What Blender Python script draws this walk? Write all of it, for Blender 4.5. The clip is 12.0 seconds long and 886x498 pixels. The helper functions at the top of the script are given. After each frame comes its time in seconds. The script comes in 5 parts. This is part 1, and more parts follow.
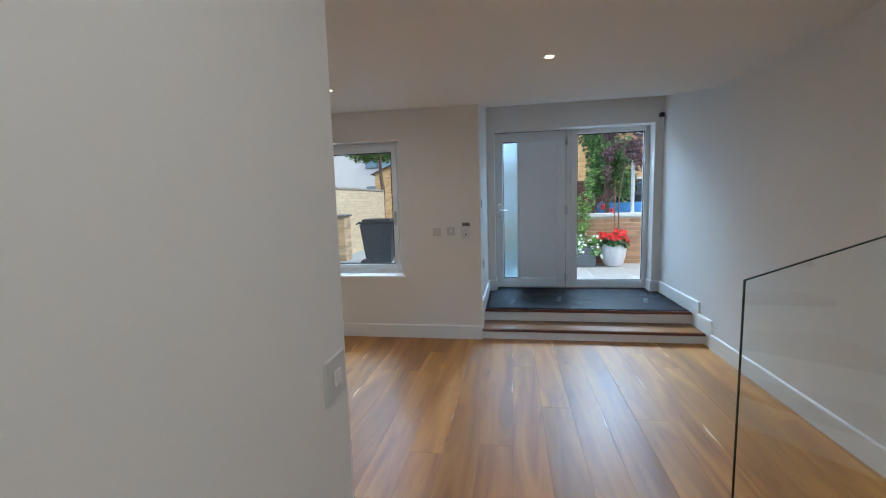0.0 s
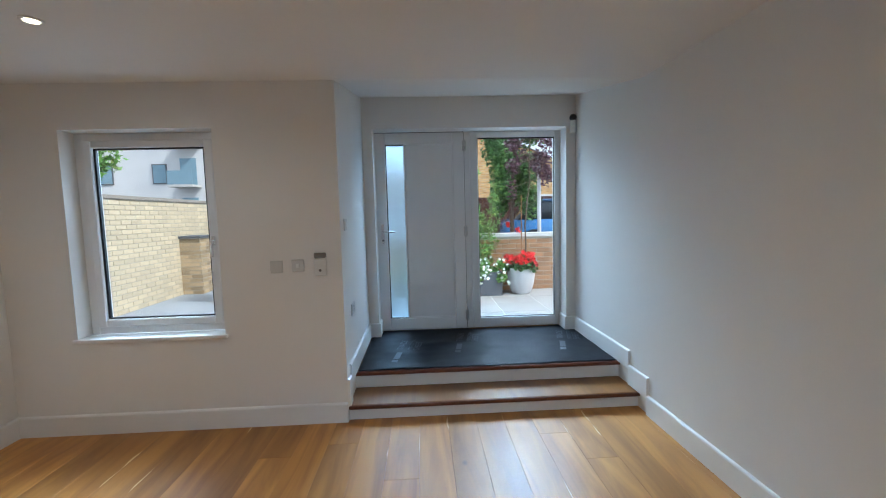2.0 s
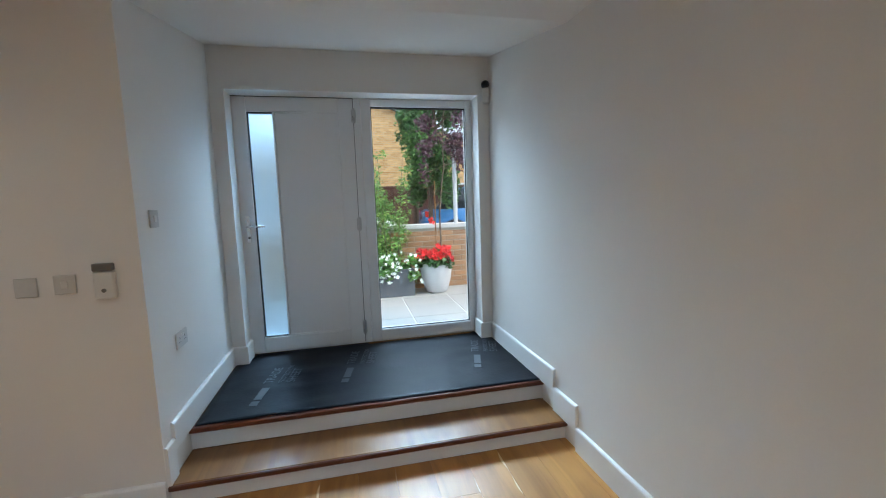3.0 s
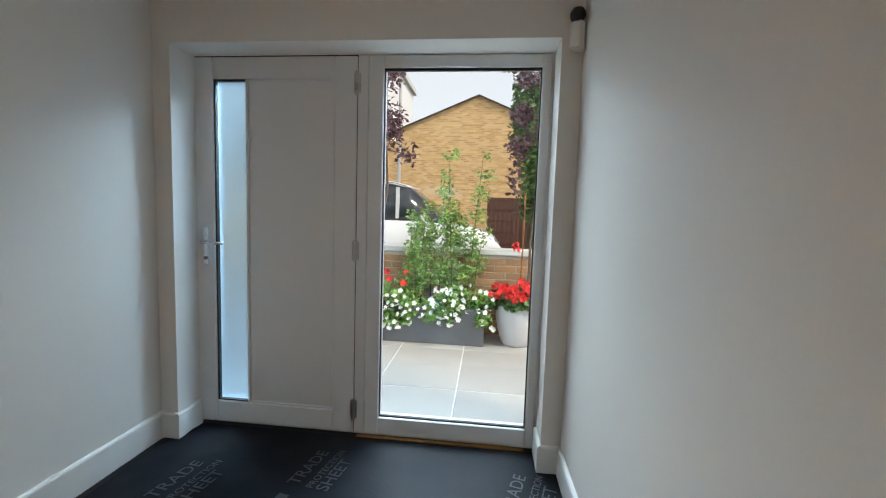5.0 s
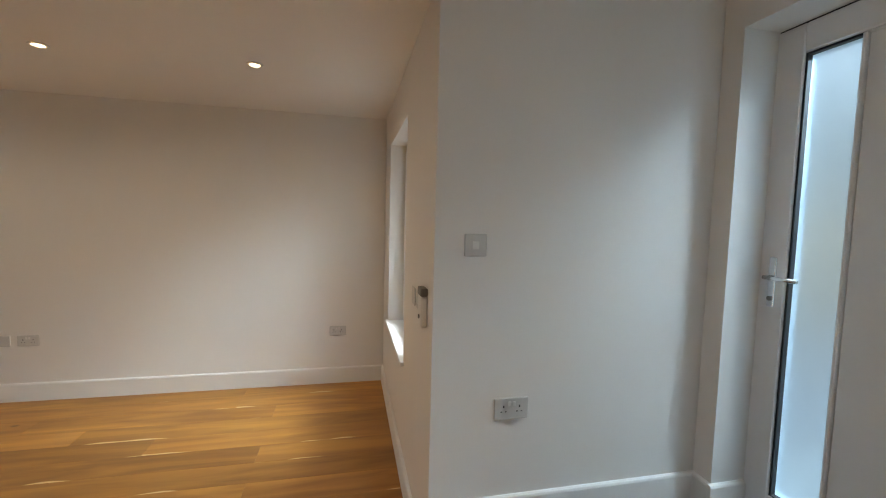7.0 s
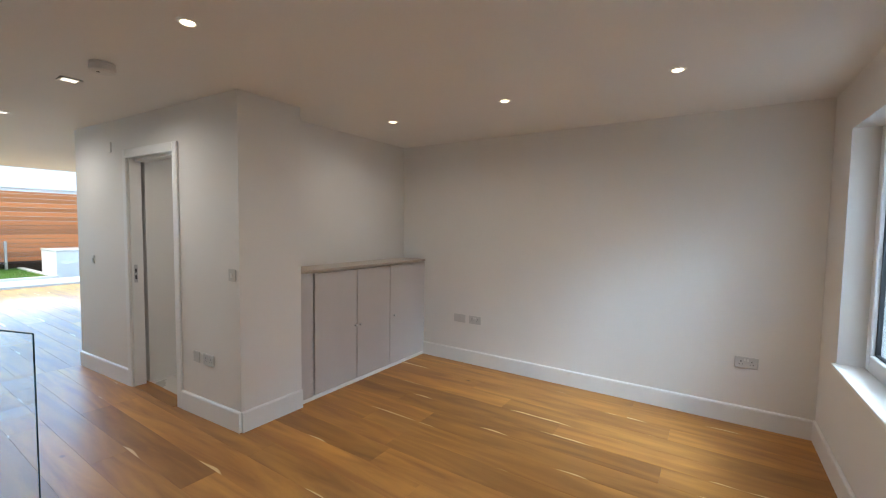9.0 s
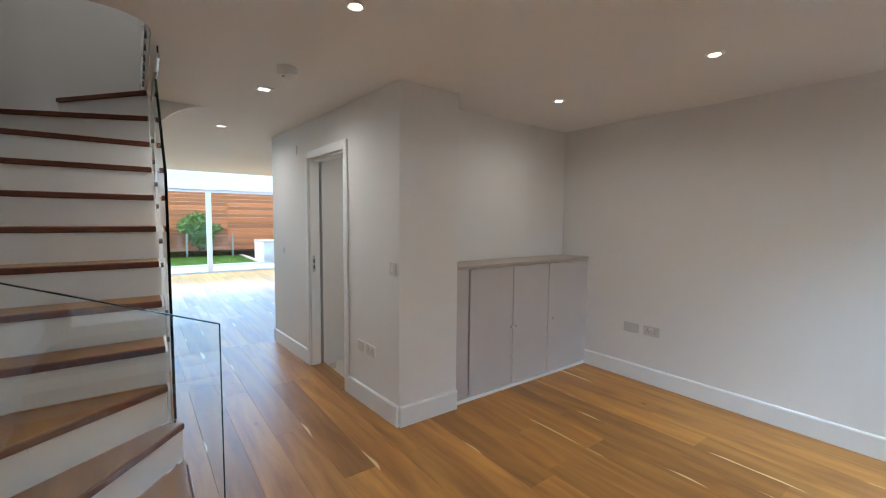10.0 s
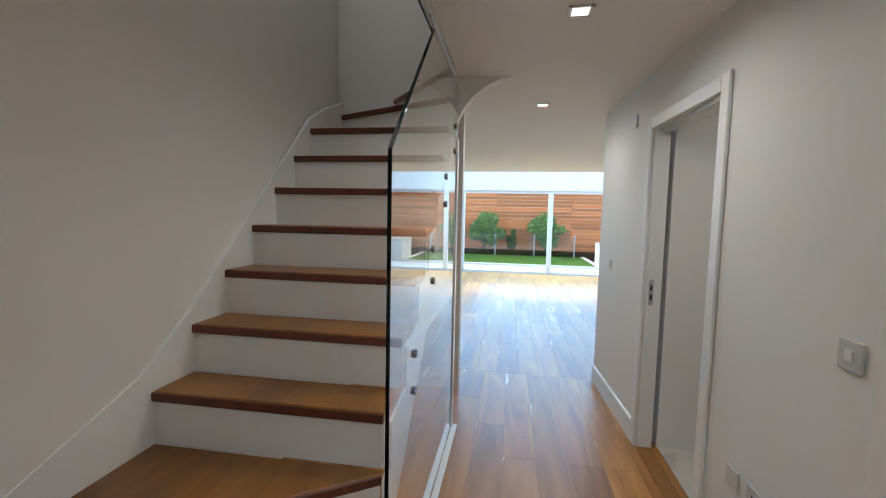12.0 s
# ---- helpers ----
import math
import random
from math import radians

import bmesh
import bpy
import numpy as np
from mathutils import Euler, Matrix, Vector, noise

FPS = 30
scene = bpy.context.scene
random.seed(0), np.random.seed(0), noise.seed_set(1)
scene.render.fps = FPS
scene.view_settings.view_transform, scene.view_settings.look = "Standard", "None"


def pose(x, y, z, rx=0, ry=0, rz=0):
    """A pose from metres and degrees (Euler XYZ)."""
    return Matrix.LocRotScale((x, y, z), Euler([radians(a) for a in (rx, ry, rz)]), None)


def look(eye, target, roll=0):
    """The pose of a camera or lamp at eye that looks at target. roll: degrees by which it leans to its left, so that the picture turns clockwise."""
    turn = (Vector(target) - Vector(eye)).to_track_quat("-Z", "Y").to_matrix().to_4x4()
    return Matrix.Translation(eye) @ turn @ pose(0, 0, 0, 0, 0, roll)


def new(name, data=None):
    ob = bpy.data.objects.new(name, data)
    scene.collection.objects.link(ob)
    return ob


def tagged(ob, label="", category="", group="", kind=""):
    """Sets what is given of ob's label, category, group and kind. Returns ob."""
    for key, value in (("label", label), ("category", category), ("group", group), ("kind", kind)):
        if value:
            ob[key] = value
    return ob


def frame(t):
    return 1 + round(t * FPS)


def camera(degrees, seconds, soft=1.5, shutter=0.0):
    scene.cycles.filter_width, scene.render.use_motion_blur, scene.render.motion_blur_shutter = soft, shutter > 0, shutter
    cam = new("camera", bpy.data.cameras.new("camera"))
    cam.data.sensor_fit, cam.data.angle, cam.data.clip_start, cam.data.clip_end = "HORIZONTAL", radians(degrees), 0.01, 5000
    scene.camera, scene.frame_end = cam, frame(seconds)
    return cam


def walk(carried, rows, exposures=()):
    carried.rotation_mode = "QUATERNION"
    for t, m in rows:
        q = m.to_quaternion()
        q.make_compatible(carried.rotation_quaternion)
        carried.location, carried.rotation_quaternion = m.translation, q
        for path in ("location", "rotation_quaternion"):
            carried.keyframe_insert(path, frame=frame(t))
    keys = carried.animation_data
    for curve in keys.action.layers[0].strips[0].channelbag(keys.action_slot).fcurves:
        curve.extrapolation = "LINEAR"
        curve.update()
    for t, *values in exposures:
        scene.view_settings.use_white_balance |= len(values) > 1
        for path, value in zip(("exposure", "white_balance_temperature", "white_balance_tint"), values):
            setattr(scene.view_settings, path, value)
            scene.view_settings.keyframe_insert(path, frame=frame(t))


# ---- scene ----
cam = camera(94.3, 12.0, soft=1.1)
PATH = [
    (0, (0.325, -4.224, 1.462), (-0.009, -2.265, 1.231), -1.7),
    (0.5, (0.329, -3.945, 1.474), (0.256, -1.956, 1.284), -2.0),
    (1, (0.459, -3.651, 1.478), (0.434, -1.658, 1.317), -1.7),
    (1.5, (0.509, -3.29, 1.466), (0.523, -1.296, 1.313), -1.3),
    (2, (0.579, -2.909, 1.479), (0.672, -0.918, 1.313), -1.5),
    (2.5, (0.793, -2.537, 1.477), (1.008, -0.558, 1.284), -2.0),
    (3, (0.946, -2.14, 1.459), (1.382, -0.201, 1.233), -1.9),
    (4.8, (1.694, -0.866, 1.514), (1.656, 1.126, 1.34), 1.4),
    (5, (1.74, -0.746, 1.516), (1.529, 1.235, 1.345), 1.8),
    (5.5, (1.677, -0.523, 1.514), (0.971, 1.34, 1.343), 2.3),
    (6, (1.561, -0.37, 1.509), (0.247, 1.13, 1.354), 2.4),
    (6.5, (1.52, -0.303, 1.51), (-0.221, 0.67, 1.364), 2.0),
    (7, (1.528, -0.313, 1.52), (-0.417, 0.128, 1.378), 1.5),
    (7.2, (1.535, -0.327, 1.523), (-0.446, -0.084, 1.383), 1.1),
    (8.8, (1.578, -0.584, 1.495), (-0.167, -1.554, 1.389), 0.9),
    (9, (1.574, -0.662, 1.495), (-0.094, -1.76, 1.383), 0.8),
    (9.5, (1.57, -0.819, 1.489), (0.122, -2.191, 1.359), 0.7),
    (10, (1.411, -0.972, 1.482), (0.222, -2.573, 1.336), 0.5),
    (10.5, (1.265, -1.178, 1.462), (0.373, -2.961, 1.308), 0.3),
    (11, (1.13, -1.522, 1.481), (0.585, -3.44, 1.332), 0.4),
    (11.5, (0.966, -1.864, 1.460), (0.843, -3.845, 1.314), 0.7),
    (12, (0.914, -2.22, 1.485), (1.236, -4.187, 1.325), 1.2),
]
walk(cam, [(t, look(eye, target, roll)) for t, eye, target, roll in PATH],
     [(0, 0.6, 5750, 6), (1.0, 0.65, 5650, 6), (3, 0.65, 6100, 6), (5.0, 0.5, 7100, 9), (5.6, 0.45, 7900, 10), (6.5, 0.6, 8400, 13), (7.2, 0.65, 7300, 11), (9.3, 0.8, 6200, 9), (10.5, 0.75, 5900, 7), (12, 0.7, 6000, 7)])

# ---- light and exposure ----
world = bpy.data.worlds.new("sky")
scene.world = world
world.use_nodes = True
wn = world.node_tree
wn.nodes.clear()
sky = wn.nodes.new("ShaderNodeTexSky")
sky.sky_type = "NISHITA"
sky.sun_disc = False
sky.sun_elevation = radians(48)
sky.sun_rotation = radians(110)
sky.air_density, sky.dust_density = 1.0, 2.0
bg = wn.nodes.new("ShaderNodeBackground")
bg.inputs["Strength"].default_value = 0.13
wo = wn.nodes.new("ShaderNodeOutputWorld")
haze = wn.nodes.new("ShaderNodeMixRGB")      # thin bright cloud over the blue
haze.inputs[0].default_value = 0.62
haze.inputs[2].default_value = (6.4, 6.7, 7.2, 1)
wn.links.new(sky.outputs[0], haze.inputs[1])
wn.links.new(haze.outputs[0], bg.inputs[0])
wn.links.new(bg.outputs[0], wo.inputs[0])


def lamp(name, kind, energy, m, color=(1, 1, 1), **more):
    data = bpy.data.lights.new(name, kind)
    data.energy, data.color = energy, color
    if "size" in more:
        data.shape, data.size, data.size_y = "RECTANGLE", more["size"], more["size_y"]
    if "spread" in more:
        data.spread = more["spread"]
    if "angle" in more:
        data.angle = more["angle"]
    if "cone" in more:
        data.spot_size, data.spot_blend, data.shadow_soft_size = more["cone"], 1.0, 0.03
    ob = new(name, data)
    ob.matrix_world = m
    return ob


lamp("sun", "SUN", 2.0, look((11, -5.5, 13), (0, 0, 0)), (1, 0.95, 0.88), angle=radians(12))
DAY = (0.64, 0.83, 1.0)
SKYBLUE = (0.29, 0.63, 1.0)
# area lamps added out of view, standing in for sky light through the openings
lamp("fill_sidelight", "AREA", 155, look((1.5, 3.7, 4.1), (1.0, -0.3, 1.4)), (0.57, 0.79, 1.0), size=3.6, size_y=1.9, spread=radians(80))
lamp("fill_window", "AREA", 12, look((-1.33, 2.1, 3.2), (-1.3, -0.4, 0.9)), DAY, size=1.2, size_y=0.8, spread=radians(60))
lamp("fill_patio", "AREA", 150, look((-0.8, -15.0, 3.2), (-0.4, -9.5, 0.4)), SKYBLUE, size=5.6, size_y=1.2, spread=radians(100))
lamp("fill_rooflight", "AREA", 110, look((0, -12.0, 2.96), (0, -12.0, 0)), SKYBLUE, size=8.0, size_y=1.7)
# second unseen rooflight lamp, added and tilted to brighten the hall
lamp("fill_rooflight_slant", "AREA", 150, look((0.3, -12.85, 2.84), (0.5, -6.0, 1.0)), SKYBLUE, size=5.0, size_y=0.2)
# lamp added under the closed landing ceiling; no window is built there
lamp("fill_landing", "AREA", 5.5, look((1.75, -3.8, 5.1), (1.75, -4.3, 0)), (1.0, 0.96, 0.92), size=0.8, size_y=1.4)


# ---- materials ----
def material(name, color, rough=0.6, metal=0.0, vary=0.06, scale=3.0, fine=60.0, bump=0.05, spread=0.0, depth=0.002,
             rough_vary=0.1, stretch=(1, 1, 1), island=False):
    """Paint, metal, stone and the like: two scales of tone, a rough map and a fine relief, in metres."""
    m = bpy.data.materials.new(name)
    m.use_nodes = True
    t = m.node_tree
    n, l = t.nodes, t.links
    p = n["Principled BSDF"]
    tc = n.new("ShaderNodeTexCoord")
    mp = n.new("ShaderNodeMapping")
    mp.inputs["Scale"].default_value = stretch
    l.new(tc.outputs["Object"], mp.inputs["Vector"])
    big = n.new("ShaderNodeTexNoise")
    big.inputs["Scale"].default_value, big.inputs["Detail"].default_value = scale, 4
    small = n.new("ShaderNodeTexNoise")
    small.inputs["Scale"].default_value, small.inputs["Detail"].default_value = fine, 3
    for node in (big, small):
        l.new(mp.outputs[0], node.inputs["Vector"])
    add = n.new("ShaderNodeMath")
    add.operation = "ADD"
    l.new(big.outputs["Fac"], add.inputs[0])
    half = n.new("ShaderNodeMath")
    half.operation = "MULTIPLY"
    half.inputs[1].default_value = 0.5
    l.new(small.outputs["Fac"], half.inputs[0])
    l.new(half.outputs[0], add.inputs[1])
    value = n.new("ShaderNodeMapRange")
    value.inputs[1].default_value, value.inputs[2].default_value = 0.4, 1.1
    value.inputs[3].default_value, value.inputs[4].default_value = 1 - vary, 1 + vary
    l.new(add.outputs[0], value.inputs[0])
    tone = value.outputs[0]
    if spread:
        if island:
            rnd = n.new("ShaderNodeNewGeometry").outputs["Random Per Island"]
        else:
            rnd = n.new("ShaderNodeObjectInfo").outputs["Random"]
        r2 = n.new("ShaderNodeMapRange")
        r2.inputs[3].default_value, r2.inputs[4].default_value = 1 - spread, 1 + spread
        l.new(rnd, r2.inputs[0])
        mul = n.new("ShaderNodeMath")
        mul.operation = "MULTIPLY"
        l.new(tone, mul.inputs[0])
        l.new(r2.outputs[0], mul.inputs[1])
        tone = mul.outputs[0]
    hsv = n.new("ShaderNodeHueSaturation")
    hsv.inputs["Color"].default_value = (*color, 1)
    l.new(tone, hsv.inputs["Value"])
    l.new(hsv.outputs[0], p.inputs["Base Color"])
    rr = n.new("ShaderNodeMapRange")
    rr.inputs[3].default_value, rr.inputs[4].default_value = max(0.02, rough - rough_vary), min(1, rough + rough_vary)
    l.new(big.outputs["Fac"], rr.inputs[0])
    l.new(rr.outputs[0], p.inputs["Roughness"])
    p.inputs["Metallic"].default_value = metal
    if bump:
        b = n.new("ShaderNodeBump")
        b.inputs["Strength"].default_value, b.inputs["Distance"].default_value = bump, depth
        l.new(small.outputs["Fac"], b.inputs["Height"])
        l.new(b.outputs[0], p.inputs["Normal"])
    return m


def oak(name, light, dark, rough, spread=0.22, sapwood=False):
    """Lacquered oak: cathedral grain along y, pores, a tone of its own for every board."""
    m = bpy.data.materials.new(name)
    m.use_nodes = True
    t = m.node_tree
    n, l = t.nodes, t.links
    p = n["Principled BSDF"]
    tc, info = n.new("ShaderNodeTexCoord"), n.new("ShaderNodeObjectInfo")
    off = n.new("ShaderNodeVectorMath")
    off.operation = "SCALE"
    off.inputs[0].default_value = (7.0, 23.0, 5.0)
    l.new(info.outputs["Random"], off.inputs["Scale"])
    vec = n.new("ShaderNodeVectorMath")
    vec.operation = "ADD"
    l.new(tc.outputs["Object"], vec.inputs[0])
    l.new(off.outputs[0], vec.inputs[1])
    mp = n.new("ShaderNodeMapping")
    mp.inputs["Scale"].default_value = (1.0, 0.11, 1.0)
    l.new(vec.outputs[0], mp.inputs["Vector"])
    wave = n.new("ShaderNodeTexNoise")
    wave.inputs["Scale"].default_value, wave.inputs["Detail"].default_value, wave.inputs["Distortion"].default_value = 9, 5, 1.0
    pores = n.new("ShaderNodeTexNoise")
    pores.inputs["Scale"].default_value, pores.inputs["Detail"].default_value = 240, 3
    cloud = n.new("ShaderNodeTexNoise")
    cloud.inputs["Scale"].default_value = 3.5
    for node in (wave, pores, cloud):
        l.new(mp.outputs[0], node.inputs["Vector"])
    ramp = n.new("ShaderNodeValToRGB")
    ramp.color_ramp.elements[0].position, ramp.color_ramp.elements[0].color = 0.36, (*dark, 1)
    ramp.color_ramp.elements[1].position, ramp.color_ramp.elements[1].color = 0.64, (*light, 1)
    mix = n.new("ShaderNodeMath")
    mix.operation = "MULTIPLY_ADD"
    mix.inputs[1].default_value = 0.35
    l.new(cloud.outputs["Fac"], mix.inputs[0])
    half = n.new("ShaderNodeMath")
    half.operation = "MULTIPLY"
    half.inputs[1].default_value = 0.65
    l.new(wave.outputs["Fac"], half.inputs[0])
    l.new(half.outputs[0], mix.inputs[2])
    l.new(mix.outputs[0], ramp.inputs["Fac"])
    r2 = n.new("ShaderNodeMapRange")
    r2.inputs[3].default_value, r2.inputs[4].default_value = 1 - spread, 1 + spread
    l.new(info.outputs["Random"], r2.inputs[0])
    hsv = n.new("ShaderNodeHueSaturation")
    l.new(ramp.outputs[0], hsv.inputs["Color"])
    l.new(r2.outputs[0], hsv.inputs["Value"])
    # knots, few and dark
    knot = n.new("ShaderNodeTexVoronoi")
    knot.inputs["Scale"].default_value = 1.7
    kv = n.new("ShaderNodeMapping")
    kv.inputs["Scale"].default_value = (1.0, 0.6, 1.0)
    l.new(vec.outputs[0], kv.inputs["Vector"])
    l.new(kv.outputs[0], knot.inputs["Vector"])
    kr = n.new("ShaderNodeMapRange")
    kr.inputs[1].default_value, kr.inputs[2].default_value, kr.inputs[3].default_value, kr.inputs[4].default_value = 0.01, 0.035, 0.65, 0.0
    l.new(knot.outputs["Distance"], kr.inputs[0])
    km = n.new("ShaderNodeMixRGB")
    km.inputs[2].default_value = (0.07, 0.035, 0.015, 1)
    l.new(kr.outputs[0], km.inputs[0])
    l.new(hsv.outputs[0], km.inputs[1])
    # pale sapwood along some edges
    sep = n.new("ShaderNodeSeparateXYZ")
    l.new(tc.outputs["Object"], sep.inputs[0])
    patch = n.new("ShaderNodeTexNoise")
    patch.inputs["Scale"].default_value = 1.3
    pv = n.new("ShaderNodeMapping")
    pv.inputs["Scale"].default_value = (0.3, 1.0, 0.3)
    l.new(vec.outputs[0], pv.inputs["Vector"])
    l.new(pv.outputs[0], patch.inputs["Vector"])
    wide = n.new("ShaderNodeMath")
    wide.operation = "MULTIPLY_ADD"          # the streak widens and tapers along the board
    wide.inputs[1].default_value = 0.30
    l.new(patch.outputs["Fac"], wide.inputs[0])
    l.new(sep.outputs["X"], wide.inputs[2])
    both = n.new("ShaderNodeMapRange")
    both.inputs[1].default_value, both.inputs[2].default_value = 0.270, 0.276
    l.new(wide.outputs[0], both.inputs[0])
    sap = n.new("ShaderNodeMixRGB")
    sap.inputs[0].default_value = 0
    sap.inputs[2].default_value = (0.78, 0.58, 0.32, 1)
    if sapwood:
        l.new(both.outputs[0], sap.inputs[0])
    l.new(km.outputs[0], sap.inputs[1])
    l.new(sap.outputs[0], p.inputs["Base Color"])
    rr = n.new("ShaderNodeMapRange")
    rr.inputs[3].default_value, rr.inputs[4].default_value = rough - 0.07, rough + 0.1
    l.new(wave.outputs["Fac"], rr.inputs[0])
    l.new(rr.outputs[0], p.inputs["Roughness"])
    b = n.new("ShaderNodeBump")
    b.inputs["Strength"].default_value, b.inputs["Distance"].default_value = 0.12, 0.001
    l.new(pores.outputs["Fac"], b.inputs["Height"])
    l.new(b.outputs[0], p.inputs["Normal"])
    return m


def glass(name, tint=(1, 1, 1), rough=0.0, ior=1.45):
    m = bpy.data.materials.new(name)
    m.use_nodes = True
    p = m.node_tree.nodes["Principled BSDF"]
    p.inputs["Base Color"].default_value = (*tint, 1)
    p.inputs["Roughness"].default_value = rough
    p.inputs["Transmission Weight"].default_value = 1
    p.inputs["IOR"].default_value = ior
    return m


def glowing(name, color, strength):
    m = bpy.data.materials.new(name)
    m.use_nodes = True
    p = m.node_tree.nodes["Principled BSDF"]
    p.inputs["Base Color"].default_value = (0.9, 0.9, 0.9, 1)
    p.inputs["Emission Color"].default_value = (*color, 1)
    p.inputs["Emission Strength"].default_value = strength
    return m


WALL = material("wall_paint", (0.80, 0.775, 0.74), 0.62, vary=0.025, scale=1.3, fine=140, bump=0.10)
CEIL = material("ceiling_paint", (0.86, 0.84, 0.81), 0.75, vary=0.025, scale=1.1, fine=140, bump=0.06)
TRIM = material("satin_white_paint", (0.82, 0.81, 0.79), 0.34, vary=0.03, scale=4, fine=90, bump=0.04)
UPVC = material("white_plastic", (0.80, 0.81, 0.82), 0.32, vary=0.015, scale=5, fine=120, bump=0.02, rough_vary=0.03)
OAK = oak("oak_board", (0.57, 0.266, 0.060), (0.30, 0.118, 0.025), 0.40, 0.18, True)
OAK_TREAD = oak("oak_tread", (0.31, 0.138, 0.030), (0.18, 0.070, 0.014), 0.34, 0.1)
NOSING = oak("oak_nosing", (0.15, 0.038, 0.015), (0.085, 0.021, 0.009), 0.34, 0.1)
SUBFLOOR = material("dark_subfloor", (0.10, 0.055, 0.025), 0.8)
MEMBRANE = material("black_membrane", (0.005, 0.0065, 0.011), 0.5, vary=0.5, scale=4, fine=45, bump=0.25, depth=0.003, rough_vary=0.14)
MEMBRANE.node_tree.nodes["Principled BSDF"].inputs["Specular IOR Level"].default_value = 0.13
PRINT = material("pale_print", (0.036, 0.042, 0.052), 0.5, vary=0.3, scale=30)
CABINET = material("taupe_cabinet_paint", (0.56, 0.52, 0.50), 0.42, vary=0.03, scale=2, fine=100, bump=0.04)
CAB_TOP = material("taupe_cabinet_top", (0.47, 0.40, 0.34), 0.36, vary=0.05, scale=3, fine=90)
STEEL = material("brushed_steel", (0.55, 0.55, 0.56), 0.3, 1.0, vary=0.08, scale=20, fine=200)
CHROME = material("satin_chrome", (0.75, 0.76, 0.78), 0.18, 1.0, vary=0.04, scale=30)
DARK = material("dark_gasket", (0.012, 0.013, 0.016), 0.5, vary=0.2)
PLATE = material("steel_faceplate", (0.60, 0.585, 0.56), 0.42, 0.12, vary=0.04, scale=25)
PLASTIC = material("ivory_plastic", (0.74, 0.73, 0.70), 0.35, vary=0.03, scale=20)
GREYPL = material("grey_plastic", (0.16, 0.15, 0.14), 0.4, vary=0.08, scale=20)
GLASS = glass("clear_glass", (0.97, 1.0, 0.99), ior=1.54)
THIN = glass("window_glass", (0.99, 1.0, 1.0))
FROST = glass("frosted_glass", (0.52, 0.73, 0.90), 0.42)
EDGE = glass("green_glass_edge", (0.015, 0.06, 0.048), 0.05)
BULB = glowing("warm_bulb", (1.0, 0.82, 0.54), 2.6)
BULB_DIM = glowing("soft_bulb", (1.0, 0.90, 0.74), 1.1)
TILE = material("pale_bathroom_tile", (0.62, 0.58, 0.54), 0.3, vary=0.05)


# ---- builders ----
def add_box(bm, x0, x1, y0, y1, z0, z1, bevel=0.0, seg=1):
    r = bmesh.ops.create_cube(bm, size=1.0, matrix=Matrix.LocRotScale(
        ((x0 + x1) / 2, (y0 + y1) / 2, (z0 + z1) / 2), None, (abs(x1 - x0), abs(y1 - y0), abs(z1 - z0))))
    if bevel:
        es = {e for v in r["verts"] for e in v.link_edges}
        bmesh.ops.bevel(bm, geom=list(es), offset=bevel, segments=seg, affect="EDGES", profile=0.5)
    return r["verts"]


def add_cyl(bm, a, b, r0, r1=None, seg=16, caps=True):
    a, b = Vector(a), Vector(b)
    d = b - a
    m = Matrix.Translation((a + b) / 2) @ d.to_track_quat("Z", "Y").to_matrix().to_4x4()
    bmesh.ops.create_cone(bm, cap_ends=caps, segments=seg, radius1=r0, radius2=r0 if r1 is None else r1, depth=d.length, matrix=m)


def add_prism(bm, outline, lo, hi, axis="z"):
    """An outline in the plane across the axis, drawn out from lo to hi."""
    def at(p, h):
        return {"z": (p[0], p[1], h), "y": (p[0], h, p[1]), "x": (h, p[0], p[1])}[axis]
    low = [bm.verts.new(at(p, lo)) for p in outline]
    high = [bm.verts.new(at(p, hi)) for p in outline]
    k = len(outline)
    bm.faces.new(low)
    bm.faces.new(high[::-1])
    for i in range(k):
        bm.faces.new((low[i], high[i], high[(i + 1) % k], low[(i + 1) % k]))
    bmesh.ops.recalc_face_normals(bm, faces=bm.faces)


def add_lathe(bm, profile, centre, seg=28):
    rings = []
    for r, z in profile:
        rings.append([bm.verts.new((centre[0] + r * math.cos(2 * math.pi * i / seg), centre[1] + r * math.sin(2 * math.pi * i / seg), centre[2] + z))
                      for i in range(seg)])
    for a, b in zip(rings, rings[1:]):
        for i in range(seg):
            bm.faces.new((a[i], a[(i + 1) % seg], b[(i + 1) % seg], b[i]))
    bm.faces.new(rings[0][::-1])
    bm.faces.new(rings[-1])
    bmesh.ops.recalc_face_normals(bm, faces=bm.faces)


def mesh_of(name, bm, mat, smooth=False):
    me = bpy.data.meshes.new(name)
    bm.to_mesh(me)
    bm.free()
    me.materials.append(mat)
    if smooth:
        for f in me.polygons:
            f.use_smooth = True
    return me


def part(name, bm, mat, parent, label="", smooth=False):
    ob = new(name, mesh_of(name, bm, mat, smooth))
    ob.parent = parent
    if parent is not None:
        base = parent
        m = Matrix.Identity(4)
        while base is not None:
            m = base.matrix_basis @ m
            base = base.parent
        ob.matrix_basis = m.inverted()
    return tagged(ob, label) if label else ob


def thing(name, at, label, category, group="", kind=""):
    ob = new(name)
    ob.location = at
    ob.empty_display_size = 0.1
    return tagged(ob, label, category, group, kind)


def boxes(*rows, bevel=0.0):
    bm = bmesh.new()
    for row in rows:
        add_box(bm, *row, bevel=bevel)
    return bm


def structure(name, bm, mat, label, category):
    ob = new(name, mesh_of(name, bm, mat))
    return tagged(ob, label, category, kind="structure")


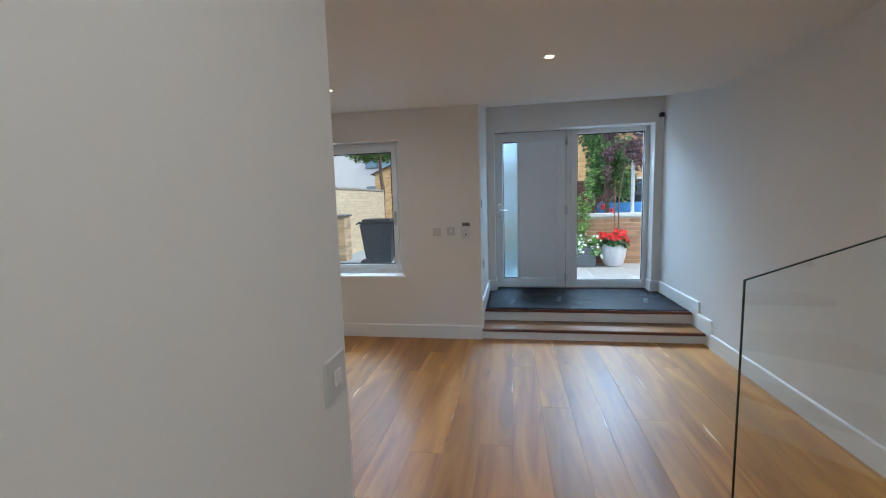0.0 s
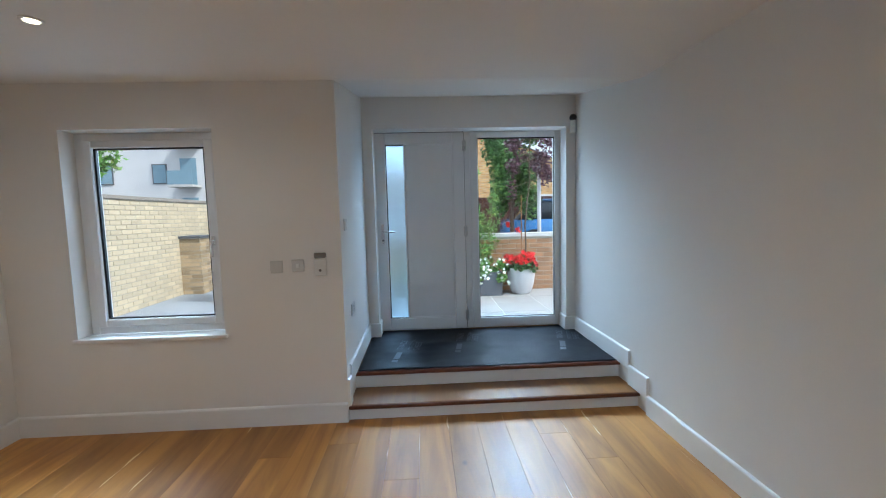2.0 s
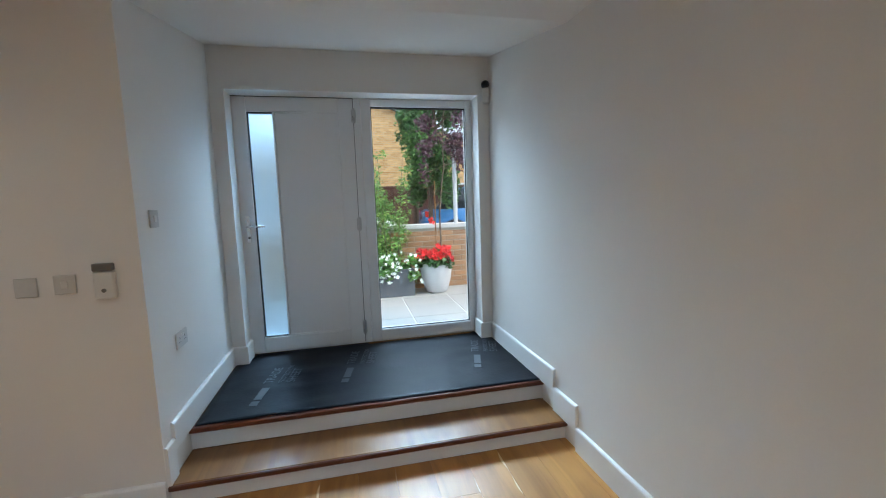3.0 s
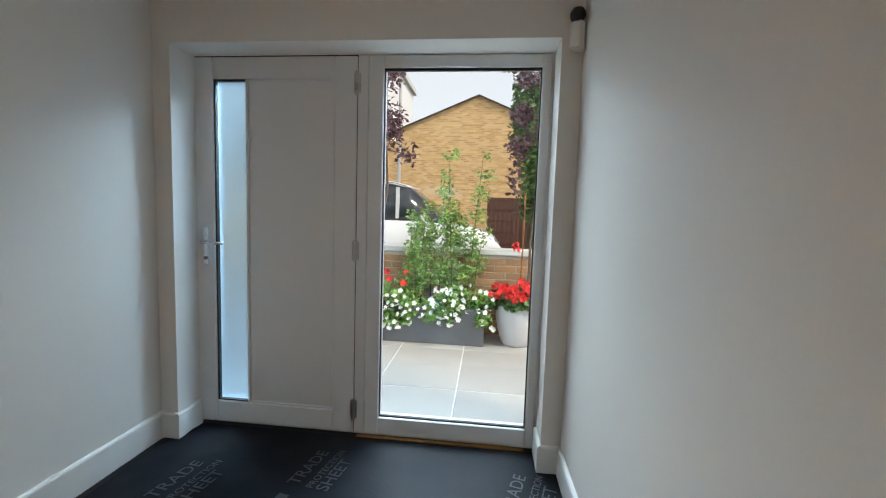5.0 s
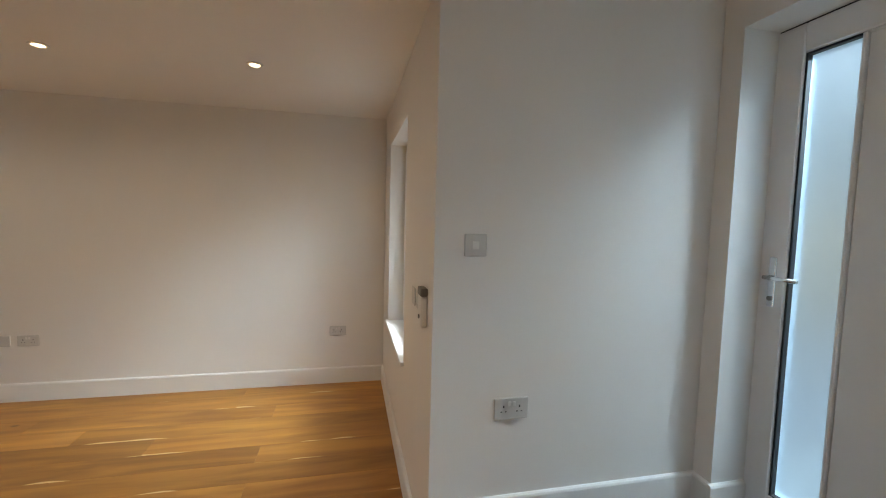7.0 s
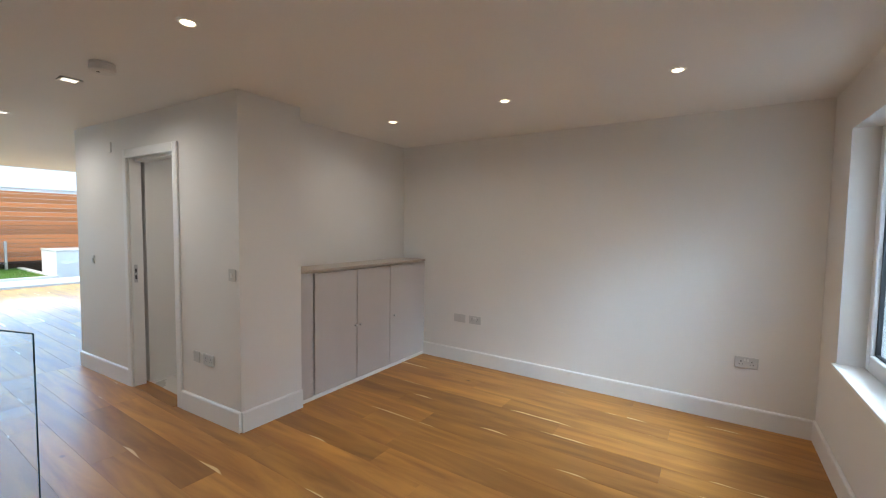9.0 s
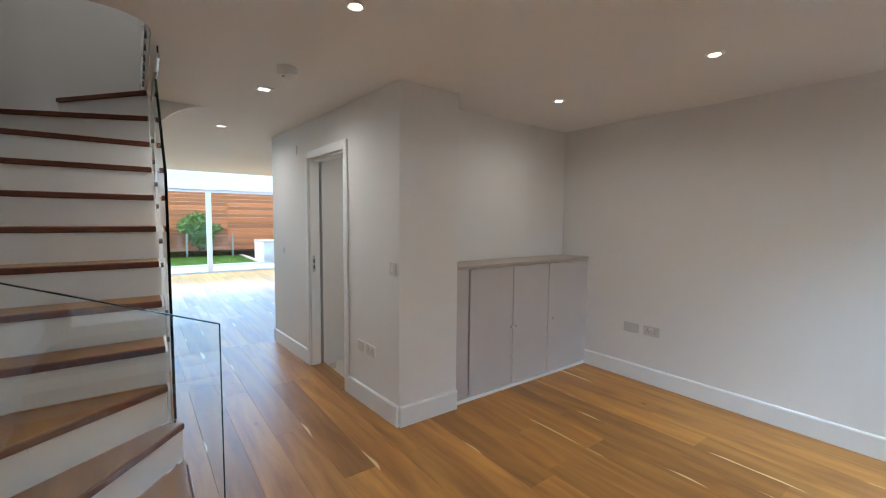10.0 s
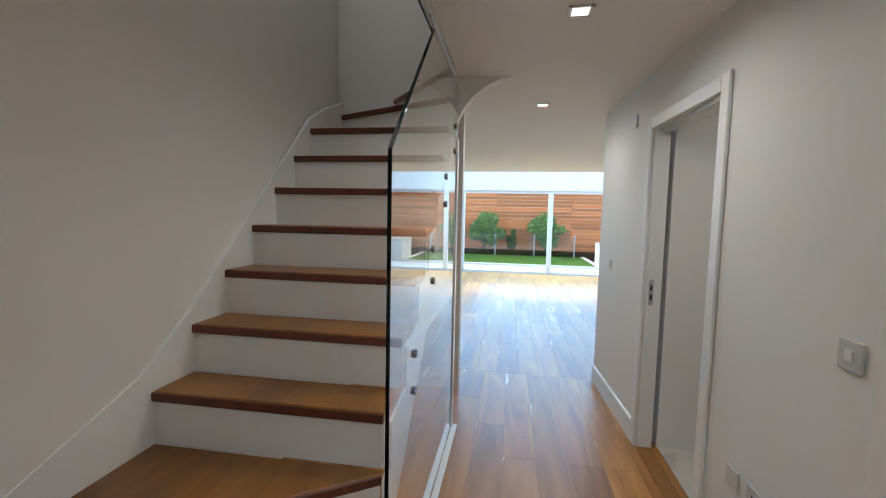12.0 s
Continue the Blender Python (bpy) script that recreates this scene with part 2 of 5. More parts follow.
def slab(bm, x0, x1, y0, y1, z0, z1, holes, axis):
    """A wall along x ('x') or along y ('y') with rectangular holes (from, to, bottom, top) cut right through it."""
    lo, hi = (x0, x1) if axis == "x" else (y0, y1)
    cuts = sorted(holes)
    at = lo
    def put(a, b, c, d):
        if b - a > 1e-4 and d - c > 1e-4:
            if axis == "x":
                add_box(bm, a, b, y0, y1, c, d)
            else:
                add_box(bm, x0, x1, a, b, c, d)
    for a, b, c, d in cuts:
        put(at, a, z0, z1)
        put(a, b, z0, c)
        put(a, b, d, z1)
        at = b
    put(at, hi, z0, z1)


# ---- plan ----
XR, XL, H = 2.20, -2.285, 2.41        # party wall, far wall, ceiling
Y_COL, Y_ALC = -3.42, -3.77           # column face, back of the alcove
X_HALL = -0.032                        # hall wall at the column
X_HALL_END, Y_HALL_END = 0.115, -6.10
Y_DOOR = 1.25                         # inner face of the door wall
Z_PORCH = 0.245
X_ST = 1.30                           # open side of the stair
Y_REAR, Y_LIGHT = -13.25, -10.8
Z_TOP = 5.2

# ---- walls ----
bm = bmesh.new()


def xr(y):
    """Face of the party wall, which runs a little out of square."""
    return 2.162 - 0.0165 * y


add_prism(bm, [(xr(1.62), 1.62), (xr(-6.6), -6.6), (2.6, -6.6), (2.6, 1.62)], -0.3, Z_TOP)
structure("wall_east", bm, WALL, "tall white painted plaster wall beside the stairs", "wall")
bm = bmesh.new()
slab(bm, XL - 0.3, -0.30, 0.0, 0.30, -0.3, 2.9, [(-1.835, -0.835, 0.66, 2.107)], "x")
add_box(bm, -0.30, 0.0, 0.0, 1.62, -0.3, 2.9)
structure("wall_north", bm, WALL, "white plaster wall with a window opening, turning into the porch", "wall")
bm = bmesh.new()
slab(bm, 0.002, XR - 0.002, Y_DOOR, 1.60, 0.0, 2.9, [(0.10, 2.045, 0.2, 2.335)], "x")
structure("wall_door", bm, WALL, "white plaster wall around the front door", "wall")
bm = bmesh.new()
add_box(bm, XL - 0.25, XL, -4.05, -0.002, -0.3, 2.9)
structure("wall_west", bm, WALL, "plain white painted plaster wall", "wall")
bm = bmesh.new()
add_box(bm, XL + 0.001, -0.547, Y_ALC - 0.12, Y_ALC, 0.0, H + 0.1)
structure("wall_alcove", bm, WALL, "white plaster back wall of the cabinet alcove", "wall")
# column and hall wall; the hall wall leans a little out of square
bm = bmesh.new()


def hall_x(y):
    return X_HALL + (X_HALL_END - X_HALL) * (y - Y_COL) / (Y_HALL_END - Y_COL)


D0, D1 = -5.00, -4.235                 # bathroom doorway
add_prism(bm, [(-0.545, Y_COL), (X_HALL, Y_COL), (hall_x(D1), D1), (hall_x(D1) - 0.09, D1), (-0.16, -3.9), (-0.545, -3.9)], 0.0, H + 0.1)
add_prism(bm, [(hall_x(D0), D0), (hall_x(-6.10), -6.10), (-0.06, -6.10), (hall_x(D0) - 0.09, D0)], 0.0, H + 0.1)
add_prism(bm, [(hall_x(D1), D1), (hall_x(D0), D0), (hall_x(D0) - 0.09, D0), (hall_x(D1) - 0.09, D1)], 2.05, H + 0.1)
structure("wall_hall", bm, WALL, "white plaster column and hall wall with a doorway", "wall")
# bathroom behind the doorway
for name, row in (("wall_bathroom_north", (-1.75, -0.165, -3.99, -3.91, 0, H)), ("wall_bathroom_south", (-1.75, -0.075, -5.12, -5.003, 0, H)),
                  ("wall_bathroom_west", (-1.85, -1.75, -5.12, -3.91, 0, H))):
    structure(name, boxes(row), WALL, "plain pale wall of the small bathroom", "wall")
bm = boxes((-1.75, -0.08, -5.003, -3.99, -0.1, 0.004))
structure("floor_bathroom", bm, TILE, "pale stone-coloured bathroom floor", "floor")
# rear room
bm = boxes((-4.6, -0.072, -6.10, -5.982, -0.1, H + 0.1))
structure("wall_rear_north", bm, WALL, "white plaster wall of the garden room", "wall")
bm = boxes((-4.8, -4.6, -13.5, -5.98, -0.1, 3.0))
structure("wall_rear_west", bm, WALL, "white plaster side wall of the garden room", "wall")
bm = boxes((4.6, 4.8, -13.5, -6.4, -0.1, 3.0), (2.6, 4.6, -6.6, -6.4, -0.1, 3.0))
structure("wall_rear_east", bm, WALL, "white plaster side wall of the garden room", "wall")
bm = bmesh.new()
slab(bm, -4.6, 4.6, Y_REAR - 0.25, Y_REAR, -0.1, 3.0, [(-3.8, 2.25, -0.02, 2.19)], "x")
structure("wall_rear_south", bm, WALL, "white lintel wall above the garden doors", "wall")
bm = bmesh.new()
slab(bm, -4.6, 4.6, Y_LIGHT, Y_LIGHT + 0.12, H + 0.1, 3.0, [], "x")
structure("wall_rooflight_upstand", bm, WALL, "white upstand of the rooflight", "wall")
# stairwell above the ceiling
bm = boxes((X_ST - 0.10, X_ST, -6.6, -5.03, H + 0.3, Z_TOP), (X_ST - 0.9, XR, -6.75, -6.6, H + 0.1, Z_TOP),
           (X_ST - 0.9, XR, -3.32, -3.2, H + 0.3, Z_TOP), (X_ST - 1.0, X_ST - 0.9, -6.75, -3.2, H + 0.1, Z_TOP))
structure("wall_landing", bm, WALL, "white walls of the upstairs landing", "wall")
bm = boxes((X_ST - 1.0, XR + 0.2, -6.75, -3.2, Z_TOP, Z_TOP + 0.1))
structure("ceiling_landing", bm, CEIL, "white ceiling of the upstairs landing", "ceiling")

# ---- ceiling ----
bm = bmesh.new()
T = H + 0.26
add_box(bm, XL - 0.1, X_ST + 0.02, Y_COL - 0.6, -0.0, H, T)
add_box(bm, X_ST + 0.02, XR + 0.1, -3.38, 0.0, H, T)
# rounded corner of the stair opening
arc = [(X_ST + 0.02, -3.38)] + [(X_ST + 0.02 + 0.2 - 0.2 * math.cos(a), -3.38 - 0.2 + 0.2 * math.sin(a)) for a in [i * math.pi / 16 for i in range(8, -1, -1)]]
add_prism(bm, arc, H, T)
add_box(bm, -1.9, X_ST + 0.02, -6.10, Y_COL - 0.6, H, T)
add_box(bm, X_ST + 0.02, XR + 0.1, -6.4, -5.76, H, T)
add_box(bm, -4.7, X_ST + 0.02, Y_LIGHT, -6.10, H, T)
add_box(bm, X_ST + 0.02, 4.7, Y_LIGHT, -6.4, H, T)
# porch ceiling, rising to the door wall
add_prism(bm, [(0.0, H), (Y_DOOR + 0.1, 2.66), (Y_DOOR + 0.1, 2.8), (0.0, 2.68)], -0.05, XR + 0.1, "x")
structure("ceiling", bm, CEIL, "flat white plaster ceiling with a stair opening", "ceiling")
# curved soffit of the upper flight over the hall
bm = bmesh.new()
prof = [(X_ST + 0.02, H), (X_ST + 0.02, 1.98)] + [(X_ST + 0.02 - 0.44 * (1 - math.cos(a)), 1.98 + (H - 1.98) * math.sin(a)) for a in [i * math.pi / 36 for i in range(1, 19)]]
add_prism(bm, prof, -5.10, -5.03, "y")
structure("ceiling_stair_soffit", bm, CEIL, "curved white plaster soffit under the upper flight", "ceiling")
bm = boxes((X_ST + 0.021, XR, -5.76, -5.64, 0, Z_TOP))
structure("wall_stair_end", bm, WALL, "white wall closing the stair", "wall")
bm = bmesh.new()
turn = [(1.83 + 0.41 * math.cos(a), -5.23 - 0.41 * math.sin(a)) for a in [i * math.pi / 64 for i in range(33)]]
add_prism(bm, turn + [(2.26, -5.66)], 1.9, Z_TOP)
structure("wall_stair_curve", bm, WALL, "curved white plaster corner at the head of the stairs", "wall")

# ---- garden room rooflight and doors ----
bm = boxes((-4.6, 4.6, -13.5, -13.1, 2.98, 3.1), (-4.6, 4.6, Y_LIGHT, Y_LIGHT + 0.3, 2.98, 3.1))
structure("ceiling_rooflight_edge", bm, CEIL, "white edges of the rooflight", "ceiling")


def garden_doors():
    d = thing("sliding_door", (-0.8, Y_REAR - 0.12, 0), "wide white-framed sliding glass doors to the garden", "door", kind="structure")
    y0, y1 = Y_REAR - 0.16, Y_REAR - 0.08
    bm = boxes((-3.8, 2.25, y0, y1, 2.12, 2.19), (-3.8, 2.25, y0, y1, -0.02, 0.05), (-3.8, -3.72, y0, y1, 0.05, 2.12), (2.15, 2.25, y0, y1, 0.05, 2.12), bevel=0.004)
    part("door_frame", bm, UPVC, d)
    for x in (-2.0, -0.10):
        part("mullion", boxes((x - 0.06, x + 0.06, y0 - 0.01, y1 + 0.01, 0.05, 2.12), bevel=0.004), UPVC, d)
    for a, b in ((-3.72, -2.06), (-1.94, -0.16), (-0.04, 2.15)):
        p = part("pane", boxes((a, b, y0 + 0.035, y0 + 0.045, 0.05, 2.12)), THIN, d)
        p.visible_shadow = False


garden_doors()


# ---- skirting ----
def skirting(p0, p1, z=0.0, h=0.145, t=0.018):
    """A board with a rounded top edge; the wall is on the left of p0 to p1."""
    a, b = Vector((*p0, 0)), Vector((*p1, 0))
    d = (b - a).normalized()
    n = Vector((d.y, -d.x, 0))
    bm = bmesh.new()
    prof = [(0, 0), (t, 0), (t, h - 0.012), (t - 0.004, h - 0.004), (t - 0.012, h), (0, h)]
    ends = []
    for q in (a, b):
        ends.append([bm.verts.new(q + n * u + Vector((0, 0, z + v))) for u, v in prof])
    k = len(prof)
    bm.faces.new(ends[0])
    bm.faces.new(ends[1][::-1])
    for i in range(k):
        bm.faces.new((ends[0][i], ends[1][i], ends[1][(i + 1) % k], ends[0][(i + 1) % k]))
    bmesh.ops.recalc_face_normals(bm, faces=bm.faces)
    return structure("baseboard", bm, TRIM, "tall white painted baseboard with a rounded edge", "baseboard")


skirting((XL, -0.001), (-0.001, -0.001))
skirting((XL, -3.45), (XL, -0.02))
skirting((0.0, 0.002), (0.0, 0.10), 0.11, 0.20)
skirting((0.0, 0.10), (0.0, Y_DOOR), Z_PORCH)
skirting((0.0, Y_DOOR - 0.001), (0.10, Y_DOOR - 0.001), Z_PORCH)
skirting((0.10, Y_DOOR - 0.018), (0.10, 1.42), Z_PORCH)
skirting((2.045, 1.42), (2.045, Y_DOOR - 0.018), Z_PORCH)
skirting((2.045, Y_DOOR - 0.001), (xr(Y_DOOR), Y_DOOR - 0.001), Z_PORCH)
skirting((xr(Y_DOOR), Y_DOOR), (xr(0.14), 0.14), Z_PORCH)
skirting((xr(0.14), 0.14), (xr(-0.12), -0.12), 0.12, 0.155)
skirting((xr(-0.12), -0.12), (xr(-2.58), -2.58))
skirting((X_HALL, Y_COL), (-0.545, Y_COL), h=0.15)
skirting((hall_x(-4.175), -4.175), (X_HALL, Y_COL - 0.0), h=0.15)
skirting((hall_x(-6.10), -6.10), (hall_x(-5.06), -5.06), h=0.15)
skirting((-0.062, -6.10), (-4.6, -6.10))


# ---- porch steps ----
def porch():
    s = thing("entrance_steps", (1.1, 0.0, 0.0), "two shallow oak steps with white risers below the front door", "steps", kind="structure")
    part("riser", boxes((0.002, XR - 0.002, 0.02, 0.035, 0.0, 0.083), bevel=0.001), TRIM, s, "white painted riser")
    part("tread", boxes((0.002, XR - 0.002, 0.012, 0.32, 0.085, 0.112), bevel=0.004), OAK_TREAD, s, "warm oak tread")
    part("nosing", boxes((0.001, XR - 0.001, -0.006, 0.012, 0.083, 0.112), bevel=0.006), NOSING, s)
    part("riser", boxes((0.002, XR - 0.002, 0.322, 0.335, 0.112, 0.214), bevel=0.001), TRIM, s, "white painted riser")
    part("nosing", boxes((0.001, XR - 0.001, 0.296, 0.36, 0.215, 0.245), bevel=0.006), NOSING, s)
    part("deck", boxes((0.002, XR - 0.002, 0.362, 1.60, 0.18, 0.243)), SUBFLOOR, s)
    part("core", boxes((0.002, XR - 0.002, 0.34, 1.60, -0.1, 0.18), (0.002, XR - 0.002, 0.04, 0.34, -0.1, 0.083)), SUBFLOOR, s)


porch()


def membrane():
    """Rubber sheet with low ripples and a ragged edge."""
    t = thing("floor_protection_sheet", (1.1, 0.9, Z_PORCH), "black rubber floor protection sheet with faded print, slightly rippled", "floor sheet")
    bm = bmesh.new()
    nx, ny = 56, 34
    x0, x1, y0, y1 = 0.028, XR - 0.028, 0.318, 1.435
    rows = []
    for j in range(ny + 1):
        row = []
        for i in range(nx + 1):
            u, v = i / nx, j / ny
            x, y = x0 + u * (x1 - x0), y0 + v * (y1 - y0)
            if i in (0, nx):
                x += 0.010 * noise.noise((y * 7, i, 0))
            if j == 0:
                y += 0.012 * noise.noise((x * 5, 3, 0))
            z = 0.2475 + 0.006 * max(0, noise.noise((x * 3.1 + y, y * 5.5 - x, 1))) + 0.003 * (1 + noise.noise((x * 2.2, y * 4.5, 1))) + 0.002 * noise.noise((x * 9, y * 9, 2))
            if v > 0.86 and (u < 0.05 or u > 0.93):
                y = y0 + 0.86 * (y1 - y0)
            row.append(bm.verts.new((x, y, z)))
        rows.append(row)
    for j in range(ny):
        for i in range(nx):
            if (rows[j][i].co - rows[j + 1][i].co).length > 1e-5 and (rows[j][i + 1].co - rows[j + 1][i + 1].co).length > 1e-5:
                bm.faces.new((rows[j][i], rows[j][i + 1], rows[j + 1][i + 1], rows[j + 1][i]))
    r = bmesh.ops.extrude_face_region(bm, geom=bm.faces[:])
    for e in r["geom"]:
        if isinstance(e, bmesh.types.BMVert):
            e.co.z -= 0.003
    bmesh.ops.recalc_face_normals(bm, faces=bm.faces)
    part("sheet", bm, MEMBRANE, t, smooth=True)

    def words(text, x, y, size, turn):
        c = bpy.data.curves.new("printed_word", "FONT")
        c.body, c.size, c.extrude, c.align_x = text, size, 0.0003, "LEFT"
        c.materials.append(PRINT)
        ob = new("printed_word", c)
        ob.parent = t
        ob.matrix_basis = t.matrix_basis.inverted() @ pose(x, y, 0.2565, 0, 0, turn)
    for x, y, turn in ((0.92, 0.96, 80), (1.90, 0.92, 74), (0.36, 0.78, 82)):
        a = radians(turn)
        for k, w in enumerate(("TRADE", "PROTECTION", "SHEET")):
            words(w, x + k * 0.075 * math.sin(a), y - k * 0.075 * math.cos(a), 0.088 if k != 1 else 0.050, turn)
        # an unreadable mark beside the words
        bm = bmesh.new()
        for dx, w, h in ((-0.32, 0.06, 0.05), (-0.24, 0.17, 0.05)):
            vs = add_box(bm, dx, dx + w, -0.01, -0.01 + h, -0.0004, 0.0004)
        bmesh.ops.transform(bm, matrix=pose(x, y, 0.2562, 0, 0, turn), verts=bm.verts)
        part("printed_mark", bm, PRINT, t)


membrane()


# ---- front door ----
def front_door():
    d = thing("door_1", (1.05, 1.46, Z_PORCH), "closed white front door with frosted strip and clear sidelight", "door", kind="structure")
    y0, y1 = 1.435, 1.51
    zb, zt = 0.25, 2.345
    f = boxes((0.03, 0.085, y0, y1, zb, zt), (2.03, 2.10, y0, y1, zb, zt), (0.085, 2.03, y0, y1, 2.335, zt + 0.02),
              (0.085, 2.03, y0 + 0.01, y1, zb, 0.262), (1.028, 1.085, y0, y1, 0.262, 2.335), bevel=0.003)
    part("door_frame", f, UPVC, d)
    # side light sash
    s = boxes((1.088, 1.168, y0 - 0.004, y1, 0.264, 2.333), (1.985, 2.029, y0 - 0.004, y1, 0.264, 2.333),
              (1.168, 1.985, y0 - 0.004, y1, 2.27, 2.333), (1.168, 1.985, y0 - 0.004, y1, 0.264, 0.36), bevel=0.004)
    part("sidelight_frame", s, UPVC, d)
    g = boxes((1.168, 1.174, y0 + 0.012, y0 + 0.03, 0.36, 2.27), (1.979, 1.985, y0 + 0.012, y0 + 0.03, 0.36, 2.27),
              (1.174, 1.979, y0 + 0.012, y0 + 0.03, 2.258, 2.27), (1.174, 1.979, y0 + 0.012, y0 + 0.03, 0.36, 0.367))
    part("gasket", g, DARK, d, "black rubber gasket")
    p = part("pane", boxes((1.172, 1.981, y0 + 0.030, y0 + 0.036, 0.362, 2.268)), THIN, d, "clear glass pane")
    p.visible_shadow = False
    # leaf
    ly0 = 1.428
    leaf = boxes((0.088, 0.205, ly0, y1, 0.266, 2.330), (0.905, 1.024, ly0, y1, 0.266, 2.330),
                 (0.205, 0.905, ly0, y1, 2.215, 2.330), (0.205, 0.905, ly0, y1, 0.266, 0.385), bevel=0.005)
    lf = part("leaf", leaf, UPVC, d, "white door leaf")
    part("panel", boxes((0.408, 0.902, ly0 + 0.012, y1 - 0.005, 0.388, 2.212), bevel=0.006), UPVC, lf, "white recessed panel")
    bead = boxes((0.895, 0.905, ly0 + 0.004, ly0 + 0.014, 0.385, 2.215), (0.415, 0.895, ly0 + 0.004, ly0 + 0.014, 2.203, 2.215),
                 (0.415, 0.895, ly0 + 0.004, ly0 + 0.014, 0.385, 0.397), (0.394, 0.408, ly0 + 0.002, y1 - 0.006, 0.388, 2.212), bevel=0.003)
    part("bead", bead, UPVC, lf)
    g2 = boxes((0.207, 0.216, ly0 + 0.008, ly0 + 0.03, 0.387, 2.213), (0.216, 0.394, ly0 + 0.008, ly0 + 0.03, 2.204, 2.213), (0.216, 0.394, ly0 + 0.008, ly0 + 0.03, 0.387, 0.394))
    part("gasket", g2, DARK, lf, "black rubber gasket")
    part("frosted_pane", boxes((0.214, 0.396, ly0 + 0.030, ly0 + 0.040, 0.389, 2.211)), FROST, lf, "frosted glass strip").visible_shadow = False
    # thin black strips imitate the shade in the gap round the leaf
    part("gap_shade", boxes((0.0852, 0.0878, ly0 + 0.004, y1 - 0.01, 0.266, 2.3300), (0.0852, 1.0262, ly0 + 0.004, y1 - 0.01, 2.3305, 2.3348), (1.0245, 1.0275, ly0 + 0.010, y1 - 0.01, 0.266, 2.3300)), DARK, d, "dark strip standing in for the shade in the gap round the leaf")
    # lever handle
    bm = bmesh.new()
    add_box(bm, 0.142, 0.172, ly0 - 0.010, ly0, 1.19, 1.40, bevel=0.004, seg=2)
    h = part("handle_plate", bm, CHROME, lf, "satin chrome backplate")
    bm = bmesh.new()
    add_cyl(bm, (0.157, ly0 - 0.008, 1.315), (0.157, ly0 - 0.05, 1.315), 0.009)
    add_cyl(bm, (0.157, ly0 - 0.048, 1.315), (0.285, ly0 - 0.048, 1.313), 0.009, 0.008)
    part("lever", bm, CHROME, lf, "satin chrome lever", True)
    bm = bmesh.new()
    add_cyl(bm, (0.157, ly0 - 0.009, 1.225), (0.157, ly0 - 0.016, 1.225), 0.010)
    part("keyhole", bm, GREYPL, lf)
    for z in (0.40, 1.30, 2.19):
        bm = bmesh.new()
        add_cyl(bm, (1.027, ly0 - 0.006, z - 0.06), (1.027, ly0 - 0.006, z + 0.06), 0.011)
        add_box(bm, 1.008, 1.046, ly0 - 0.003, ly0 + 0.004, z - 0.05, z + 0.05)
        part("hinge", bm, STEEL, d, "steel hinge")
    bm = boxes((1.05, 1.98, 1.405, 1.432, 0.2455, 0.256))
    part("threshold_gap", bm, OAK_TREAD, d, "raw timber edge under the sidelight")


front_door()


# ---- window ----
def window():
    w = thing("window_1", (-1.335, 0.13, 0.68), "white plastic casement window with black gasket, closed", "window", kind="structure")
    x0, x1, z0, z1 = -1.833, -0.837, 0.682, 2.105
    y0, y1 = 0.125, 0.20
    part("window_frame", boxes((x0, x0 + 0.055, y0, y1, z0, z1), (x1 - 0.055, x1, y0, y1, z0, z1), (x0 + 0.055, x1 - 0.055, y0, y1, z1 - 0.05, z1), (x0 + 0.055, x1 - 0.055, y0, y1, z0, z0 + 0.05), bevel=0.003), UPVC, w)
    a0, a1, b0, b1 = x0 + 0.056, x1 - 0.056, z0 + 0.051, z1 - 0.051
    sash = part("sash", boxes((a0, a0 + 0.06, y0 - 0.012, y1 - 0.01, b0, b1), (a1 - 0.06, a1, y0 - 0.012, y1 - 0.01, b0, b1), (a0 + 0.06, a1 - 0.06, y0 - 0.012, y1 - 0.01, b1 - 0.05, b1), (a0 + 0.06, a1 - 0.06, y0 - 0.012, y1 - 0.01, b0, b0 + 0.055), bevel=0.006), UPVC, w)
    c0, c1, e0, e1 = a0 + 0.061, a1 - 0.061, b0 + 0.056, b1 - 0.051
    part("gasket", boxes((c0, c0 + 0.014, y0 + 0.01, y0 + 0.03, e0, e1), (c1 - 0.014, c1, y0 + 0.01, y0 + 0.03, e0, e1), (c0 + 0.014, c1 - 0.014, y0 + 0.01, y0 + 0.03, e1 - 0.01, e1), (c0 + 0.014, c1 - 0.014, y0 + 0.01, y0 + 0.03, e0, e0 + 0.008)), DARK, sash, "black rubber gasket")
    p = part("pane", boxes((c0 + 0.002, c1 - 0.002, y0 + 0.03, y0 + 0.036, e0, e1)), THIN, sash, "clear glass pane")
    p.visible_shadow = False
    bm = bmesh.new()
    add_box(bm, a1 - 0.045, a1 - 0.02, y0 - 0.022, y0 - 0.012, 1.30, 1.37, bevel=0.003)
    add_cyl(bm, (a1 - 0.032, y0 - 0.012, 1.335), (a1 - 0.032, y0 - 0.05, 1.335), 0.008)
    add_box(bm, a1 - 0.042, a1 - 0.022, y0 - 0.055, y0 - 0.042, 1.22, 1.345, bevel=0.004)
    part("window_handle", bm, CHROME, sash, "satin chrome window handle")
    part("window_sill", boxes((-1.86, -0.815, -0.022, 0.124, 0.655, 0.681), bevel=0.004), TRIM, w, "white painted sill board")


window()


